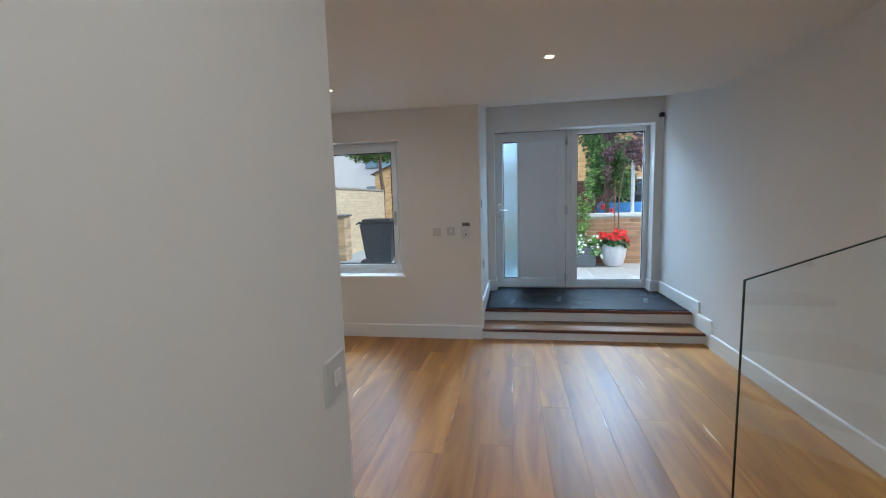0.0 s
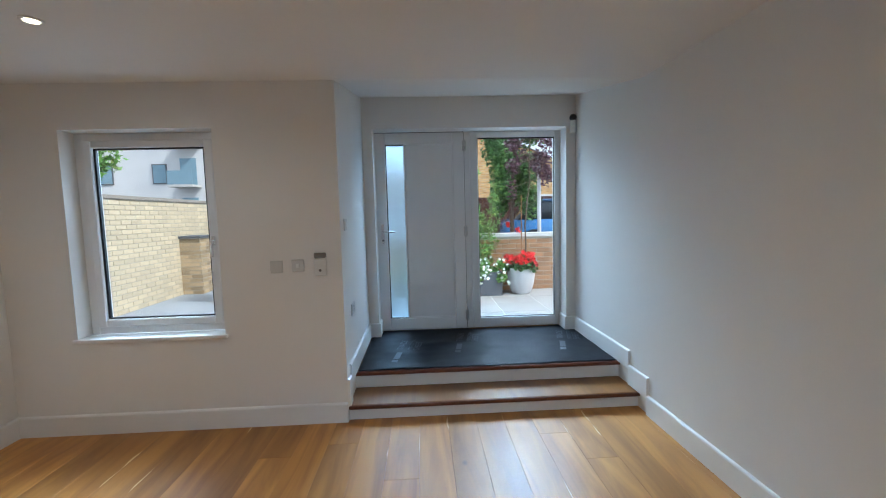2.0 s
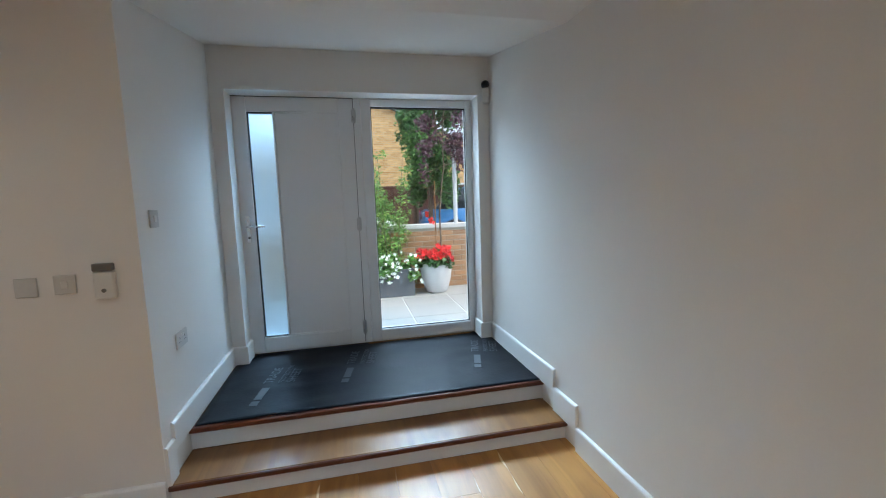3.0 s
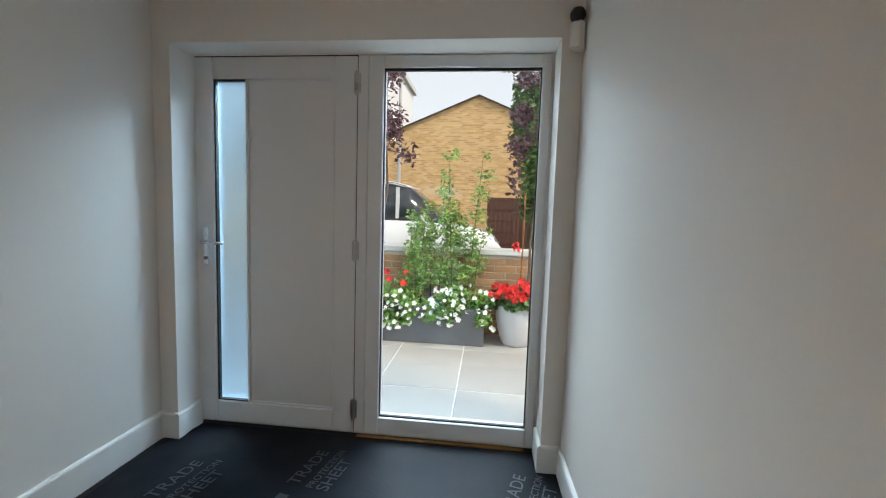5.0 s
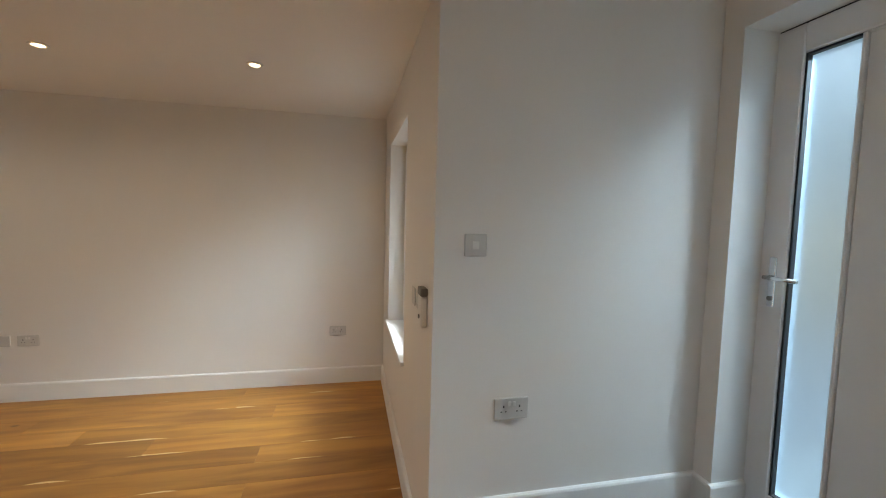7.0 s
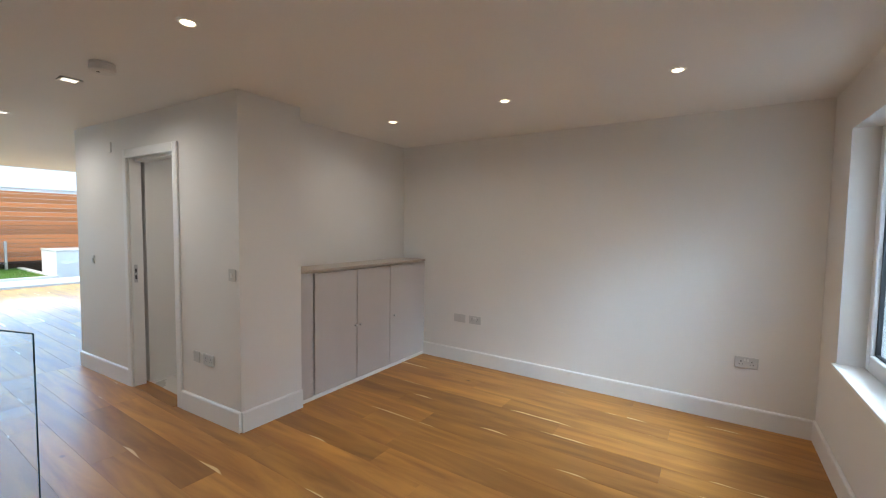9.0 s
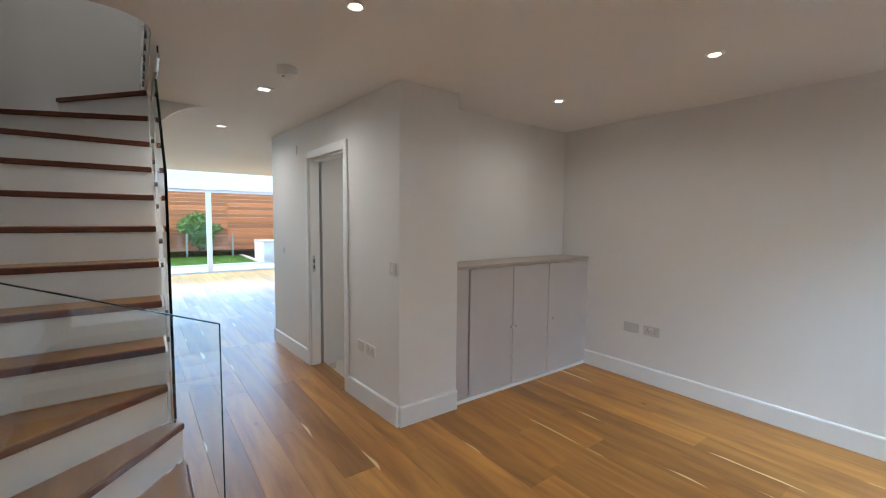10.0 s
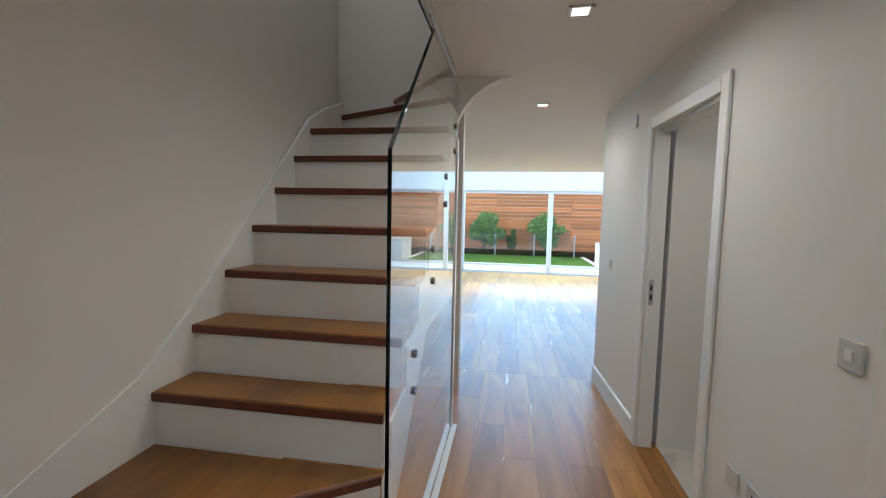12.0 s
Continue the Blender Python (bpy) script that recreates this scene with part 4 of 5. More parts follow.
def brick_paint():
    """Warm stock brick for the far gable: courses, joints and a tone for every brick."""
    m = material("orange_stock_brick", (0.6, 0.34, 0.12), 0.9)
    t = m.node_tree
    n, l = t.nodes, t.links
    p = n["Principled BSDF"]
    tc, mp, br = n.new("ShaderNodeTexCoord"), n.new("ShaderNodeMapping"), n.new("ShaderNodeTexBrick")
    mp.inputs["Rotation"].default_value = (radians(90), 0, 0)
    br.inputs["Scale"].default_value = 1.0
    br.inputs["Brick Width"].default_value, br.inputs["Row Height"].default_value, br.inputs["Mortar Size"].default_value = 0.225, 0.075, 0.011
    br.inputs["Color1"].default_value = (0.90, 0.60, 0.27, 1)
    br.inputs["Color2"].default_value = (0.62, 0.31, 0.10, 1)
    br.inputs["Mortar"].default_value = (0.70, 0.54, 0.33, 1)
    l.new(tc.outputs["Object"], mp.inputs["Vector"])
    l.new(mp.outputs[0], br.inputs["Vector"])
    l.new(br.outputs[0], p.inputs["Base Color"])
    return m


GABLE = brick_paint()


def raw_mesh(name, verts, faces, mat, parent, label=""):
    me = bpy.data.meshes.new(name)
    me.from_pydata(verts, [], faces)
    me.materials.append(mat)
    ob = new(name, me)
    if parent is not None:
        ob.parent = parent
        ob.matrix_basis = parent.matrix_basis.inverted()
    return tagged(ob, label) if label else ob


def leaves(blobs, count, size, seed, slim=0.55):
    """Folded leaves scattered through uneven blobs (x, y, z, rx, rz): vertices and faces."""
    rnd = random.Random(seed)
    vs, fs = [], []
    total = sum(b[3] ** 2 * b[4] for b in blobs)
    for x, y, z, rx, rz in blobs:
        for _ in range(max(3, int(count * rx * rx * rz / total))):
            d = Vector((rnd.gauss(0, 1), rnd.gauss(0, 1), rnd.gauss(0, 1))).normalized()
            r = rnd.random() ** 0.45
            c = Vector((x + d.x * rx * r, y + d.y * rx * r, z + d.z * rz * r))
            s = size * rnd.uniform(0.6, 1.35)
            a = Vector((rnd.gauss(0, 1), rnd.gauss(0, 1), rnd.gauss(0, 0.6))).normalized()
            b = a.cross(Vector((rnd.gauss(0, 1), rnd.gauss(0, 1), rnd.gauss(0, 1)))).normalized()
            up = a.cross(b) * s * 0.16
            k = len(vs)
            vs += [c - a * s, c + b * s * slim + up, c + a * s, c - b * s * slim + up]
            fs += [(k, k + 1, k + 2), (k, k + 2, k + 3)]
    return [tuple(v) for v in vs], fs


def blossoms(points, size, seed, petals=5):
    rnd = random.Random(seed)
    vs, fs = [], []
    for c in points:
        c = Vector(c)
        n = Vector((rnd.gauss(0, 0.5), -0.7 + rnd.gauss(0, 0.4), 0.6 + rnd.gauss(0, 0.3))).normalized()
        a = n.orthogonal().normalized()
        b = n.cross(a)
        s = size * rnd.uniform(0.75, 1.2)
        ring = []
        k = len(vs)
        vs.append(c - n * s * 0.25)
        for i in range(petals * 2):
            an = math.pi * i / petals + rnd.uniform(-0.1, 0.1)
            r = s * (1.0 if i % 2 == 0 else 0.62)
            vs.append(c + (a * math.cos(an) + b * math.sin(an)) * r + n * s * rnd.uniform(-0.05, 0.18))
        for i in range(petals * 2):
            fs.append((k, k + 1 + i, k + 1 + (i + 1) % (petals * 2)))
    return [tuple(v) for v in vs], fs


# ---- outdoors: ground ----
def ground():
    xs = [-400, -30, -4.16, -4.15, -0.42, -0.41, 30, 400]
    ys = [-400, -30, 0, 3.88, 3.90, 9.5, 9.52, 60, 400]

    def h(x, y):
        if y < 3.89 or (-4.155 < x < -0.415 and y < 9.51):
            return -0.16
        return 0.38
    vs = [(x, y, h(x, y)) for y in ys for x in xs]
    k = len(xs)
    fs = [(j * k + i, j * k + i + 1, (j + 1) * k + i + 1, (j + 1) * k + i) for j in range(len(ys) - 1) for i in range(k - 1)]
    g = raw_mesh("ground", vs, fs, ASPHALT, None)
    tagged(g, "dark grey asphalt street and yards around the house", "ground", kind="structure")


ground()


def paving():
    b = structure("pavement", boxes((-0.30, 6.0, 1.62, 3.86, -0.16, 0.236)), GROUT, "pale square paving slabs with white joints", "paving")
    bm = bmesh.new()
    add_box(bm, -0.295, 0.295, -0.445, 0.445, -0.02, 0.012, bevel=0.004)
    me = mesh_of("slab", bm, SLAB)
    for i in range(10):
        for j in range(3):
            ob = new("slab", me)
            ob.location = (0.06 + i * 0.60, 1.72 + j * 0.90 - 0.02, 0.228)
            ob.parent = b
    structure("pavement_court", boxes((-4.15, -0.42, 0.3, 9.5, -0.15, 0.10)), COURT, "pale concrete yard outside the window", "paving")


# ---- outdoors: front wall, planters and plants ----
def brick_wall(name, p0, length, height, z0, along, thick, label, keep, cap=0.06, overhang=0.03, capmat=COPING, bricks=(BUFF, BUFF_J)):
    """A garden wall: mortar core, bricks in stretcher bond and a coping. keep(i, j): which bricks are single parts."""
    w = thing(name, (*p0, z0), label, "wall", kind="structure")
    x0, y0 = p0
    dx, dy = (1, 0) if along == "x" else (0, 1)
    core = boxes((x0, x0 + length, y0, y0 + thick, z0, z0 + height)) if along == "x" else boxes((x0, x0 + thick, y0, y0 + length, z0, z0 + height))
    part("mortar_core", core, MORTAR, w)
    if along == "x":
        c = boxes((x0 - 0.02, x0 + length + 0.02, y0 - overhang, y0 + thick + overhang, z0 + height, z0 + height + cap), bevel=0.006)
    else:
        c = boxes((x0 - overhang, x0 + thick + overhang, y0 - 0.02, y0 + length + 0.02, z0 + height, z0 + height + cap), bevel=0.006)
    part("coping", c, capmat, w, "stone coping")
    rnd = random.Random(len(name) + int(length * 10))
    made = {}

    def brick_data(l):
        key = round(l, 3)
        if key not in made:
            bm = bmesh.new()
            if along == "x":
                add_box(bm, 0, l, -0.008, 0.02, 0, 0.065, bevel=0.004)
            else:
                add_box(bm, thick - 0.02, thick + 0.008, 0, l, 0, 0.065, bevel=0.004)
            made[key] = mesh_of("brick", bm, bricks[0])
        return made[key]
    rest = bmesh.new()
    courses = int(height / 0.075)
    for j in range(courses):
        u = 0.005 - (0.1125 if j % 2 else 0)
        i = 0
        while u < length - 0.02:
            a, b = max(u, 0.002), min(u + 0.215, length - 0.002)
            if b - a > 0.03:
                z = z0 + 0.006 + j * 0.075
                out = rnd.uniform(-0.003, 0.003)
                if keep(u, j):
                    ob = new("brick", brick_data(b - a))
                    ob.parent = w
                    ob.matrix_basis = w.matrix_basis.inverted() @ pose(x0 + dx * a + (out if along == "y" else 0), y0 + dy * a + (out if along == "x" else 0), z)
                else:
                    if along == "x":
                        add_quad_box(rest, x0 + a, x0 + b, y0 - 0.008 + out, y0 + 0.02, z, z + 0.065)
                    else:
                        add_quad_box(rest, x0 + thick - 0.02, x0 + thick + 0.008 + out, y0 + a, y0 + b, z, z + 0.065)
            u += 0.225
            i += 1
    if len(rest.verts):
        tagged(part("far_bricks", rest, bricks[1], w), kind="stuff")
    else:
        rest.free()
    return w


def add_quad_box(bm, x0, x1, y0, y1, z0, z1):
    v = [bm.verts.new(p) for p in ((x0, y0, z0), (x1, y0, z0), (x1, y1, z0), (x0, y1, z0), (x0, y0, z1), (x1, y0, z1), (x1, y1, z1), (x0, y1, z1))]
    for f in ((0, 3, 2, 1), (4, 5, 6, 7), (0, 1, 5, 4), (1, 2, 6, 5), (2, 3, 7, 6), (3, 0, 4, 7)):
        bm.faces.new([v[i] for i in f])


def trough():
    t = thing("planter_trough", (0.95, 3.36, 0.24), "long grey rectangular planter with white flowers and tall shrub", "planter")
    x0, x1, y0, y1, z0, z1 = 0.18, 1.745, 3.17, 3.58, 0.241, 0.60
    part("box", boxes((x0, x1, y0, y0 + 0.025, z0, z1), (x0, x1, y1 - 0.025, y1, z0, z1), (x0, x0 + 0.025, y0 + 0.025, y1 - 0.025, z0, z1), (x1 - 0.025, x1, y0 + 0.025, y1 - 0.025, z0, z1), bevel=0.004), TROUGH, t, "dark grey zinc box")
    part("soil", boxes((x0 + 0.025, x1 - 0.025, y0 + 0.025, y1 - 0.025, z0 + 0.02, z1 - 0.03)), SOIL, t)
    rnd = random.Random(3)
    # tall shrub
    bm = bmesh.new()
    blobs = []
    for i in range(17):
        x, y = rnd.uniform(0.85, 1.72), rnd.uniform(3.28, 3.5)
        top = rnd.uniform(1.25, 2.15) if x > 1.05 else rnd.uniform(1.0, 1.6)
        lean = Vector((rnd.uniform(-0.12, 0.16), rnd.uniform(-0.06, 0.1), 0))
        add_cyl(bm, (x, y, 0.56), Vector((x, y, top)) + lean, 0.007, 0.002, 6)
        for k in range(7):
            f = 0.25 + 0.75 * k / 6
            c = Vector((x, y, 0.56 + (top - 0.56) * f)) + lean * f
            blobs.append((c.x + rnd.uniform(-0.06, 0.06), c.y + rnd.uniform(-0.05, 0.05), c.z, rnd.uniform(0.05, 0.12), rnd.uniform(0.06, 0.11)))
    part("stems", bm, BARK, t)
    raw_mesh("shrub_leaves", *leaves(blobs, 4200, 0.024, 11, 0.42), LEAF, t, "small fresh green leaves")
    raw_mesh("shrub_tips", *leaves(blobs, 1500, 0.022, 12, 0.42), LEAF_Y, t, "yellow-green leaf tips")
    # bedding
    bed = [(rnd.uniform(0.3, 1.78), rnd.uniform(3.10, 3.35), rnd.uniform(0.48, 0.76), 0.10, 0.08) for _ in range(46)]
    raw_mesh("bedding_leaves", *leaves(bed, 4600, 0.026, 13, 0.7), LEAF, t, "fresh green bedding leaves")
    pts = []
    for x, y, z, r, q in bed:
        for _ in range(6):
            pts.append((x + rnd.uniform(-0.11, 0.11), y - rnd.uniform(0.02, 0.13), z + rnd.uniform(-0.10, 0.12)))
    raw_mesh("white_flowers", *blossoms(pts, 0.027, 14), PETAL_W, t, "white five-petalled flowers")["kind"] = "stuff"
    pts = [(rnd.uniform(0.55, 0.98), rnd.uniform(3.2, 3.3), rnd.uniform(0.78, 0.95)) for _ in range(12)]
    raw_mesh("red_flowers", *blossoms(pts, 0.035, 15), PETAL_R, t, "a few red flowers")["kind"] = "stuff"


def red_pot():
    t = thing("flower_pot", (2.07, 3.34, 0.24), "round pale grey pot with red flowers and a slim purple tree", "plant pot")
    bm = bmesh.new()
    add_lathe(bm, [(0.13, 0.0), (0.155, 0.03), (0.195, 0.16), (0.215, 0.30), (0.215, 0.39), (0.205, 0.40), (0.195, 0.39), (0.19, 0.34)], (2.07, 3.34, 0.241), 36)
    part("pot", bm, POT, t, "pale grey glazed pot", True)
    rnd = random.Random(8)
    bm = bmesh.new()
    add_cyl(bm, (2.07, 3.34, 0.55), (2.07, 3.34, 0.612), 0.186, seg=24)
    part("soil", bm, SOIL, t)
    bl = []
    pts = []
    for i in range(26):
        a, r = rnd.uniform(0, 6.28), 0.27 * math.sqrt(rnd.random())
        x, y = 2.07 + r * math.cos(a), 3.34 + r * math.sin(a) * 0.8
        z = 0.86 - r * 0.5 + rnd.uniform(-0.06, 0.05)
        bl.append((x, y, z - 0.07, 0.08, 0.07))
        for _ in range(9):
            pts.append((x + rnd.uniform(-0.05, 0.05), y - rnd.uniform(0, 0.06), z + rnd.uniform(-0.03, 0.05)))
    raw_mesh("flower_leaves", *leaves(bl, 1500, 0.03, 21, 0.8), LEAF_D, t, "round dark green leaves")
    raw_mesh("red_flowers", *blossoms(pts, 0.036, 22), PETAL_R, t, "bright red geranium heads")["kind"] = "stuff"
    bm = bmesh.new()
    add_cyl(bm, (2.09, 3.38, 0.6), (2.10, 3.40, 1.75), 0.010, 0.008, 8)
    part("stake", bm, OAK_TREAD, t, "thin wooden stake")
    pts = [(2.03 + rnd.uniform(-0.03, 0.03), 3.33, 1.20 + rnd.uniform(-0.04, 0.06)) for _ in range(9)]
    raw_mesh("high_flower", *blossoms(pts, 0.03, 23), PETAL_R, t, "single tall red flower")
    # slim tree
    bm = bmesh.new()
    prev = Vector((2.13, 3.42, 0.6))
    tips = []
    for k in range(1, 9):
        cur = Vector((2.13 + 0.03 * k + 0.02 * math.sin(k * 2), 3.42 + 0.03 * k, 0.6 + 0.34 * k))
        add_cyl(bm, prev, cur, 0.016 - 0.0012 * k, 0.015 - 0.0012 * k, 8)
        prev = cur
        if k >= 3:
            for q in range(4):
                d = Vector((rnd.uniform(-1, 1), rnd.uniform(-0.6, 0.9), rnd.uniform(-0.25, 0.5))).normalized()
                e = cur + d * rnd.uniform(0.2, 0.42)
                add_cyl(bm, cur, e, 0.005, 0.002, 5)
                tips.append(e)
    part("tree_stem", bm, BARK, t, "thin grey-brown stem")
    bl = [(p.x, p.y, p.z, rnd.uniform(0.10, 0.18), rnd.uniform(0.12, 0.22)) for p in tips if 1.85 < p.z < 3.3 and 1.9 < p.x < 2.6]
    raw_mesh("purple_leaves", *leaves(bl, 2300, 0.030, 24, 0.6), LEAF_P, t, "dark purple leaves")


def tree(at, height, crown, seed, label, mat, count, size, mat2=None, trunk=0.06):
    t = thing("tree", at, label, "tree")
    rnd = random.Random(seed)
    bm = bmesh.new()
    base = Vector(at)
    prev = base
    blobs = []
    n = 6
    for k in range(1, n + 1):
        cur = base + Vector((rnd.uniform(-0.05, 0.05) * k, rnd.uniform(-0.05, 0.05) * k, height * 0.86 * k / n))
        add_cyl(bm, prev, cur, trunk * (1 - 0.13 * (k - 1)), trunk * (1 - 0.13 * k), 9)
        prev = cur
        if cur.z - base.z > height - crown[1] * 2.0:
            for q in range(5):
                d = Vector((rnd.gauss(0, 1), rnd.gauss(0, 1), rnd.uniform(-0.1, 0.7))).normalized()
                e = cur + Vector((d.x * crown[0], d.y * crown[0], d.z * crown[1])) * rnd.uniform(0.45, 0.95)
                add_cyl(bm, cur, e, trunk * 0.35, trunk * 0.08, 6)
                blobs.append((e.x, e.y, e.z, crown[0] * rnd.uniform(0.22, 0.42), crown[1] * rnd.uniform(0.18, 0.34)))
                m = cur.lerp(e, 0.6)
                blobs.append((m.x, m.y, m.z, crown[0] * 0.25, crown[1] * 0.22))
    part("trunk", bm, BARK, t, "tapered trunk with limbs")
    raw_mesh("crown", *leaves(blobs, count, size, seed + 1), mat, t, "uneven leafy crown")
    if mat2:
        raw_mesh("crown_tips", *leaves(blobs, count // 3, size, seed + 2), mat2, t)


paving()
trough()
red_pot()
tree((2.95, 7.8, 0.38), 5.0, (0.80, 1.9), 31, "tall green ivy-clad tree behind the front wall", LEAF_D, 12000, 0.055, LEAF, 0.07)
tree((2.70, 8.9, 0.38), 6.4, (1.35, 0.95), 37, "bright green leafy street tree with an overhanging crown", LEAF, 9000, 0.07, LEAF_Y, 0.09)
tree((0.35, 4.7, 0.38), 3.4, (0.35, 0.9), 41, "slim purple-leaved tree behind the front wall", LEAF_P, 1500, 0.034, None, 0.03)


def post():
    t = thing("sign_post", (2.47, 3.72, 0.24), "plain pale grey metal post by the front wall", "post")
    bm = bmesh.new()
    add_cyl(bm, (2.47, 3.72, 0.235), (2.47, 3.72, 2.35), 0.03, seg=14)
    add_lathe(bm, [(0.034, 0), (0.034, 0.02), (0.015, 0.035)], (2.47, 3.72, 2.35), 14)
    part("pole", bm, POT, t, smooth=False)
    part("foot_plate", boxes((2.41, 2.53, 3.66, 3.78, 0.241, 0.252), bevel=0.002), STEEL, t)


post()


def car(at, turn, paint, label, suv):
    """A parked car: lofted body, glazed cabin, wheels, lamps. Length along its own x."""
    c = thing("car", at, label, "car")
    c.matrix_basis = pose(*at, 0, 0, turn)
    M = c.matrix_basis

    def put(name, bm, mat, parent, lab="", smooth=False):
        bmesh.ops.transform(bm, matrix=M, verts=bm.verts)
        return part(name, bm, mat, parent, lab, smooth)
    L, W, Hh = (4.5, 0.92, 1.72) if suv else (4.2, 0.87, 1.46)
    belt = 0.98 if suv else 0.90

    def loft(rows):
        bm = bmesh.new()
        rings = [[bm.verts.new(p) for p in row] for row in rows]
        for a, b in zip(rings, rings[1:]):
            for i in range(len(a)):
                bm.faces.new((a[i], a[(i + 1) % len(a)], b[(i + 1) % len(a)], b[i]))
        bm.faces.new(rings[0])
        bm.faces.new(rings[-1][::-1])
        bmesh.ops.recalc_face_normals(bm, faces=bm.faces)
        return bm
    rows = []
    for f, top, wid in ((-0.5, 0.62, 0.80), (-0.485, 0.80, 0.93), (-0.42, belt, 0.98), (-0.1, belt + 0.01, 1.0), (0.2, belt, 1.0), (0.36, belt - 0.08, 0.97), (0.46, belt - 0.22, 0.90), (0.5, 0.52, 0.78)):
        w = W * wid
        rows.append([(f * L, -w, 0.28), (f * L, -w - 0.01, 0.55), (f * L, -w + 0.05, top), (f * L, w - 0.05, top), (f * L, w + 0.01, 0.55), (f * L, w, 0.28)])
    body = put("body", loft(rows), paint, c, "", True)
    rows = []
    for f, top, wid in ((-0.46 if suv else -0.42, belt - 0.01, 0.92), (-0.40 if suv else -0.30, Hh - 0.10, 0.80), (-0.22, Hh, 0.76), (0.04, Hh - 0.02, 0.76), (0.10, Hh - 0.08, 0.77), (0.27, belt - 0.02, 0.90)):
        w = W * wid
        rows.append([(f * L, -W * 0.93, belt - 0.03), (f * L, -w, top), (f * L, w, top), (f * L, W * 0.93, belt - 0.03)])
    put("cabin_glass", loft(rows), CAR_GL, c, "dark tinted windows", True)
    rows = []
    for f, z in ((-0.40 if suv else -0.31, Hh - 0.09), (-0.22, Hh + 0.012), (0.04, Hh - 0.008), (0.105, Hh - 0.07)):
        w = W * 0.79
        rows.append([(f * L, -w, z - 0.05), (f * L, -w + 0.05, z), (f * L, w - 0.05, z), (f * L, w, z - 0.05)])
    put("roof", loft(rows), paint, c, "", True)
    for sx in (-1, 1):
        for f in (-0.10, 0.09 if not suv else 0.07):
            put("pillar", boxes((f * L - 0.03, f * L + 0.03, sx * W * 0.88 - 0.03, sx * W * 0.88 + 0.03, belt, Hh - 0.12)), paint, c)
        for f in (-0.31, 0.31):
            bm = bmesh.new()
            add_cyl(bm, (f * L, sx * (W - 0.20), 0.32), (f * L, sx * (W + 0.012), 0.32), 0.32, seg=24)
            wh = put("tyre", bm, TYRE, c)
            bm = bmesh.new()
            add_cyl(bm, (f * L, sx * (W + 0.005), 0.32), (f * L, sx * (W + 0.02), 0.32), 0.2, seg=16)
            put("rim", bm, CHROME, wh)
        put("tail_lamp", boxes((-0.49 * L, -0.47 * L, sx * W * 0.8 - 0.1, sx * W * 0.8 + 0.06, 0.70, 0.86), bevel=0.008), PETAL_R, c, "red tail lamp")
        put("headlight", boxes((0.455 * L, 0.48 * L, sx * W * 0.7 - 0.12, sx * W * 0.7 + 0.1, 0.60, 0.70), bevel=0.008), CHROME, c)
        put("wing_mirror", boxes((0.17 * L, 0.2 * L, sx * (W + 0.02) - 0.06, sx * (W + 0.02) + 0.06, belt, belt + 0.12), bevel=0.02), paint, c)


car((4.95, 9.2, 0.38), 0, CAR_B, "parked blue hatchback car in the street", False)
car((-0.25, 7.6, 0.38), 0, CAR_W, "parked white estate car in the street", True)


def gable_house():
    h = thing("house", (1.2, 16, 0.38), "orange brick gable end of the house opposite", "house")
    bm = bmesh.new()
    y0, y1 = 16.0, 26.0
    prof = [(-6.5, 0.38), (8.9, 0.38), (8.9, 2.95), (1.2, 6.2), (-6.5, 2.95)]
    add_prism(bm, prof, y0, y1, "y")
    part("brick_wall", bm, GABLE, h, "orange stock brick wall")
    bm = bmesh.new()
    for s in (-1, 1):
        a, b = Vector((1.2, 6.2)), Vector((1.2 + s * 7.9, 6.2 - 7.9 * 0.422))
        n = Vector((0, 0.035))
        add_prism(bm, [tuple(a), tuple(b), tuple(b + n), tuple(a + n)], y0 - 0.12, y1 + 0.1, "y")
    part("roof", bm, ROOF, h, "grey tiled roof verge")
    for x in (-4.6, 6.2):
        w = part("window", boxes((x - 0.5, x + 0.5, y0 - 0.03, y0 - 0.004, 1.2, 2.3)), UPVC, h)
        part("pane", boxes((x - 0.42, x + 0.42, y0 - 0.04, y0 - 0.031, 1.28, 2.22)), FARGLASS, w)


gable_house()


def brown_fence():
    f = thing("fence", (4.0, 13, 0.38), "dark brown vertical board fence across the street", "fence")
    bm = bmesh.new()
    add_box(bm, 0, 0.145, 0, 0.02, 0, 1.72, bevel=0.003)
    me = mesh_of("board", bm, FENCE)
    for i in range(44):
        ob = new("board", me)
        ob.parent = f
        ob.location = (-2.3 + i * 0.15, 0.01 * (i % 2), 0.0)
    part("rail", boxes((1.7, 8.3, 13.035, 13.08, 0.8, 0.9), (1.7, 8.3, 13.035, 13.08, 1.7, 1.8)), FENCE, f)


brown_fence()
bm = bmesh.new()
t = thing("street_lamp", (-0.9, 11.2, 0.38), "thin grey street lamp post", "street lamp")
add_cyl(bm, (-0.9, 11.2, 0.38), (-0.9, 11.2, 5.6), 0.06, 0.04, 10)
part("pole", bm, POT, t)
part("lantern", boxes((-1.15, -0.85, 11.12, 11.28, 5.6, 5.72), bevel=0.02), POT, t)


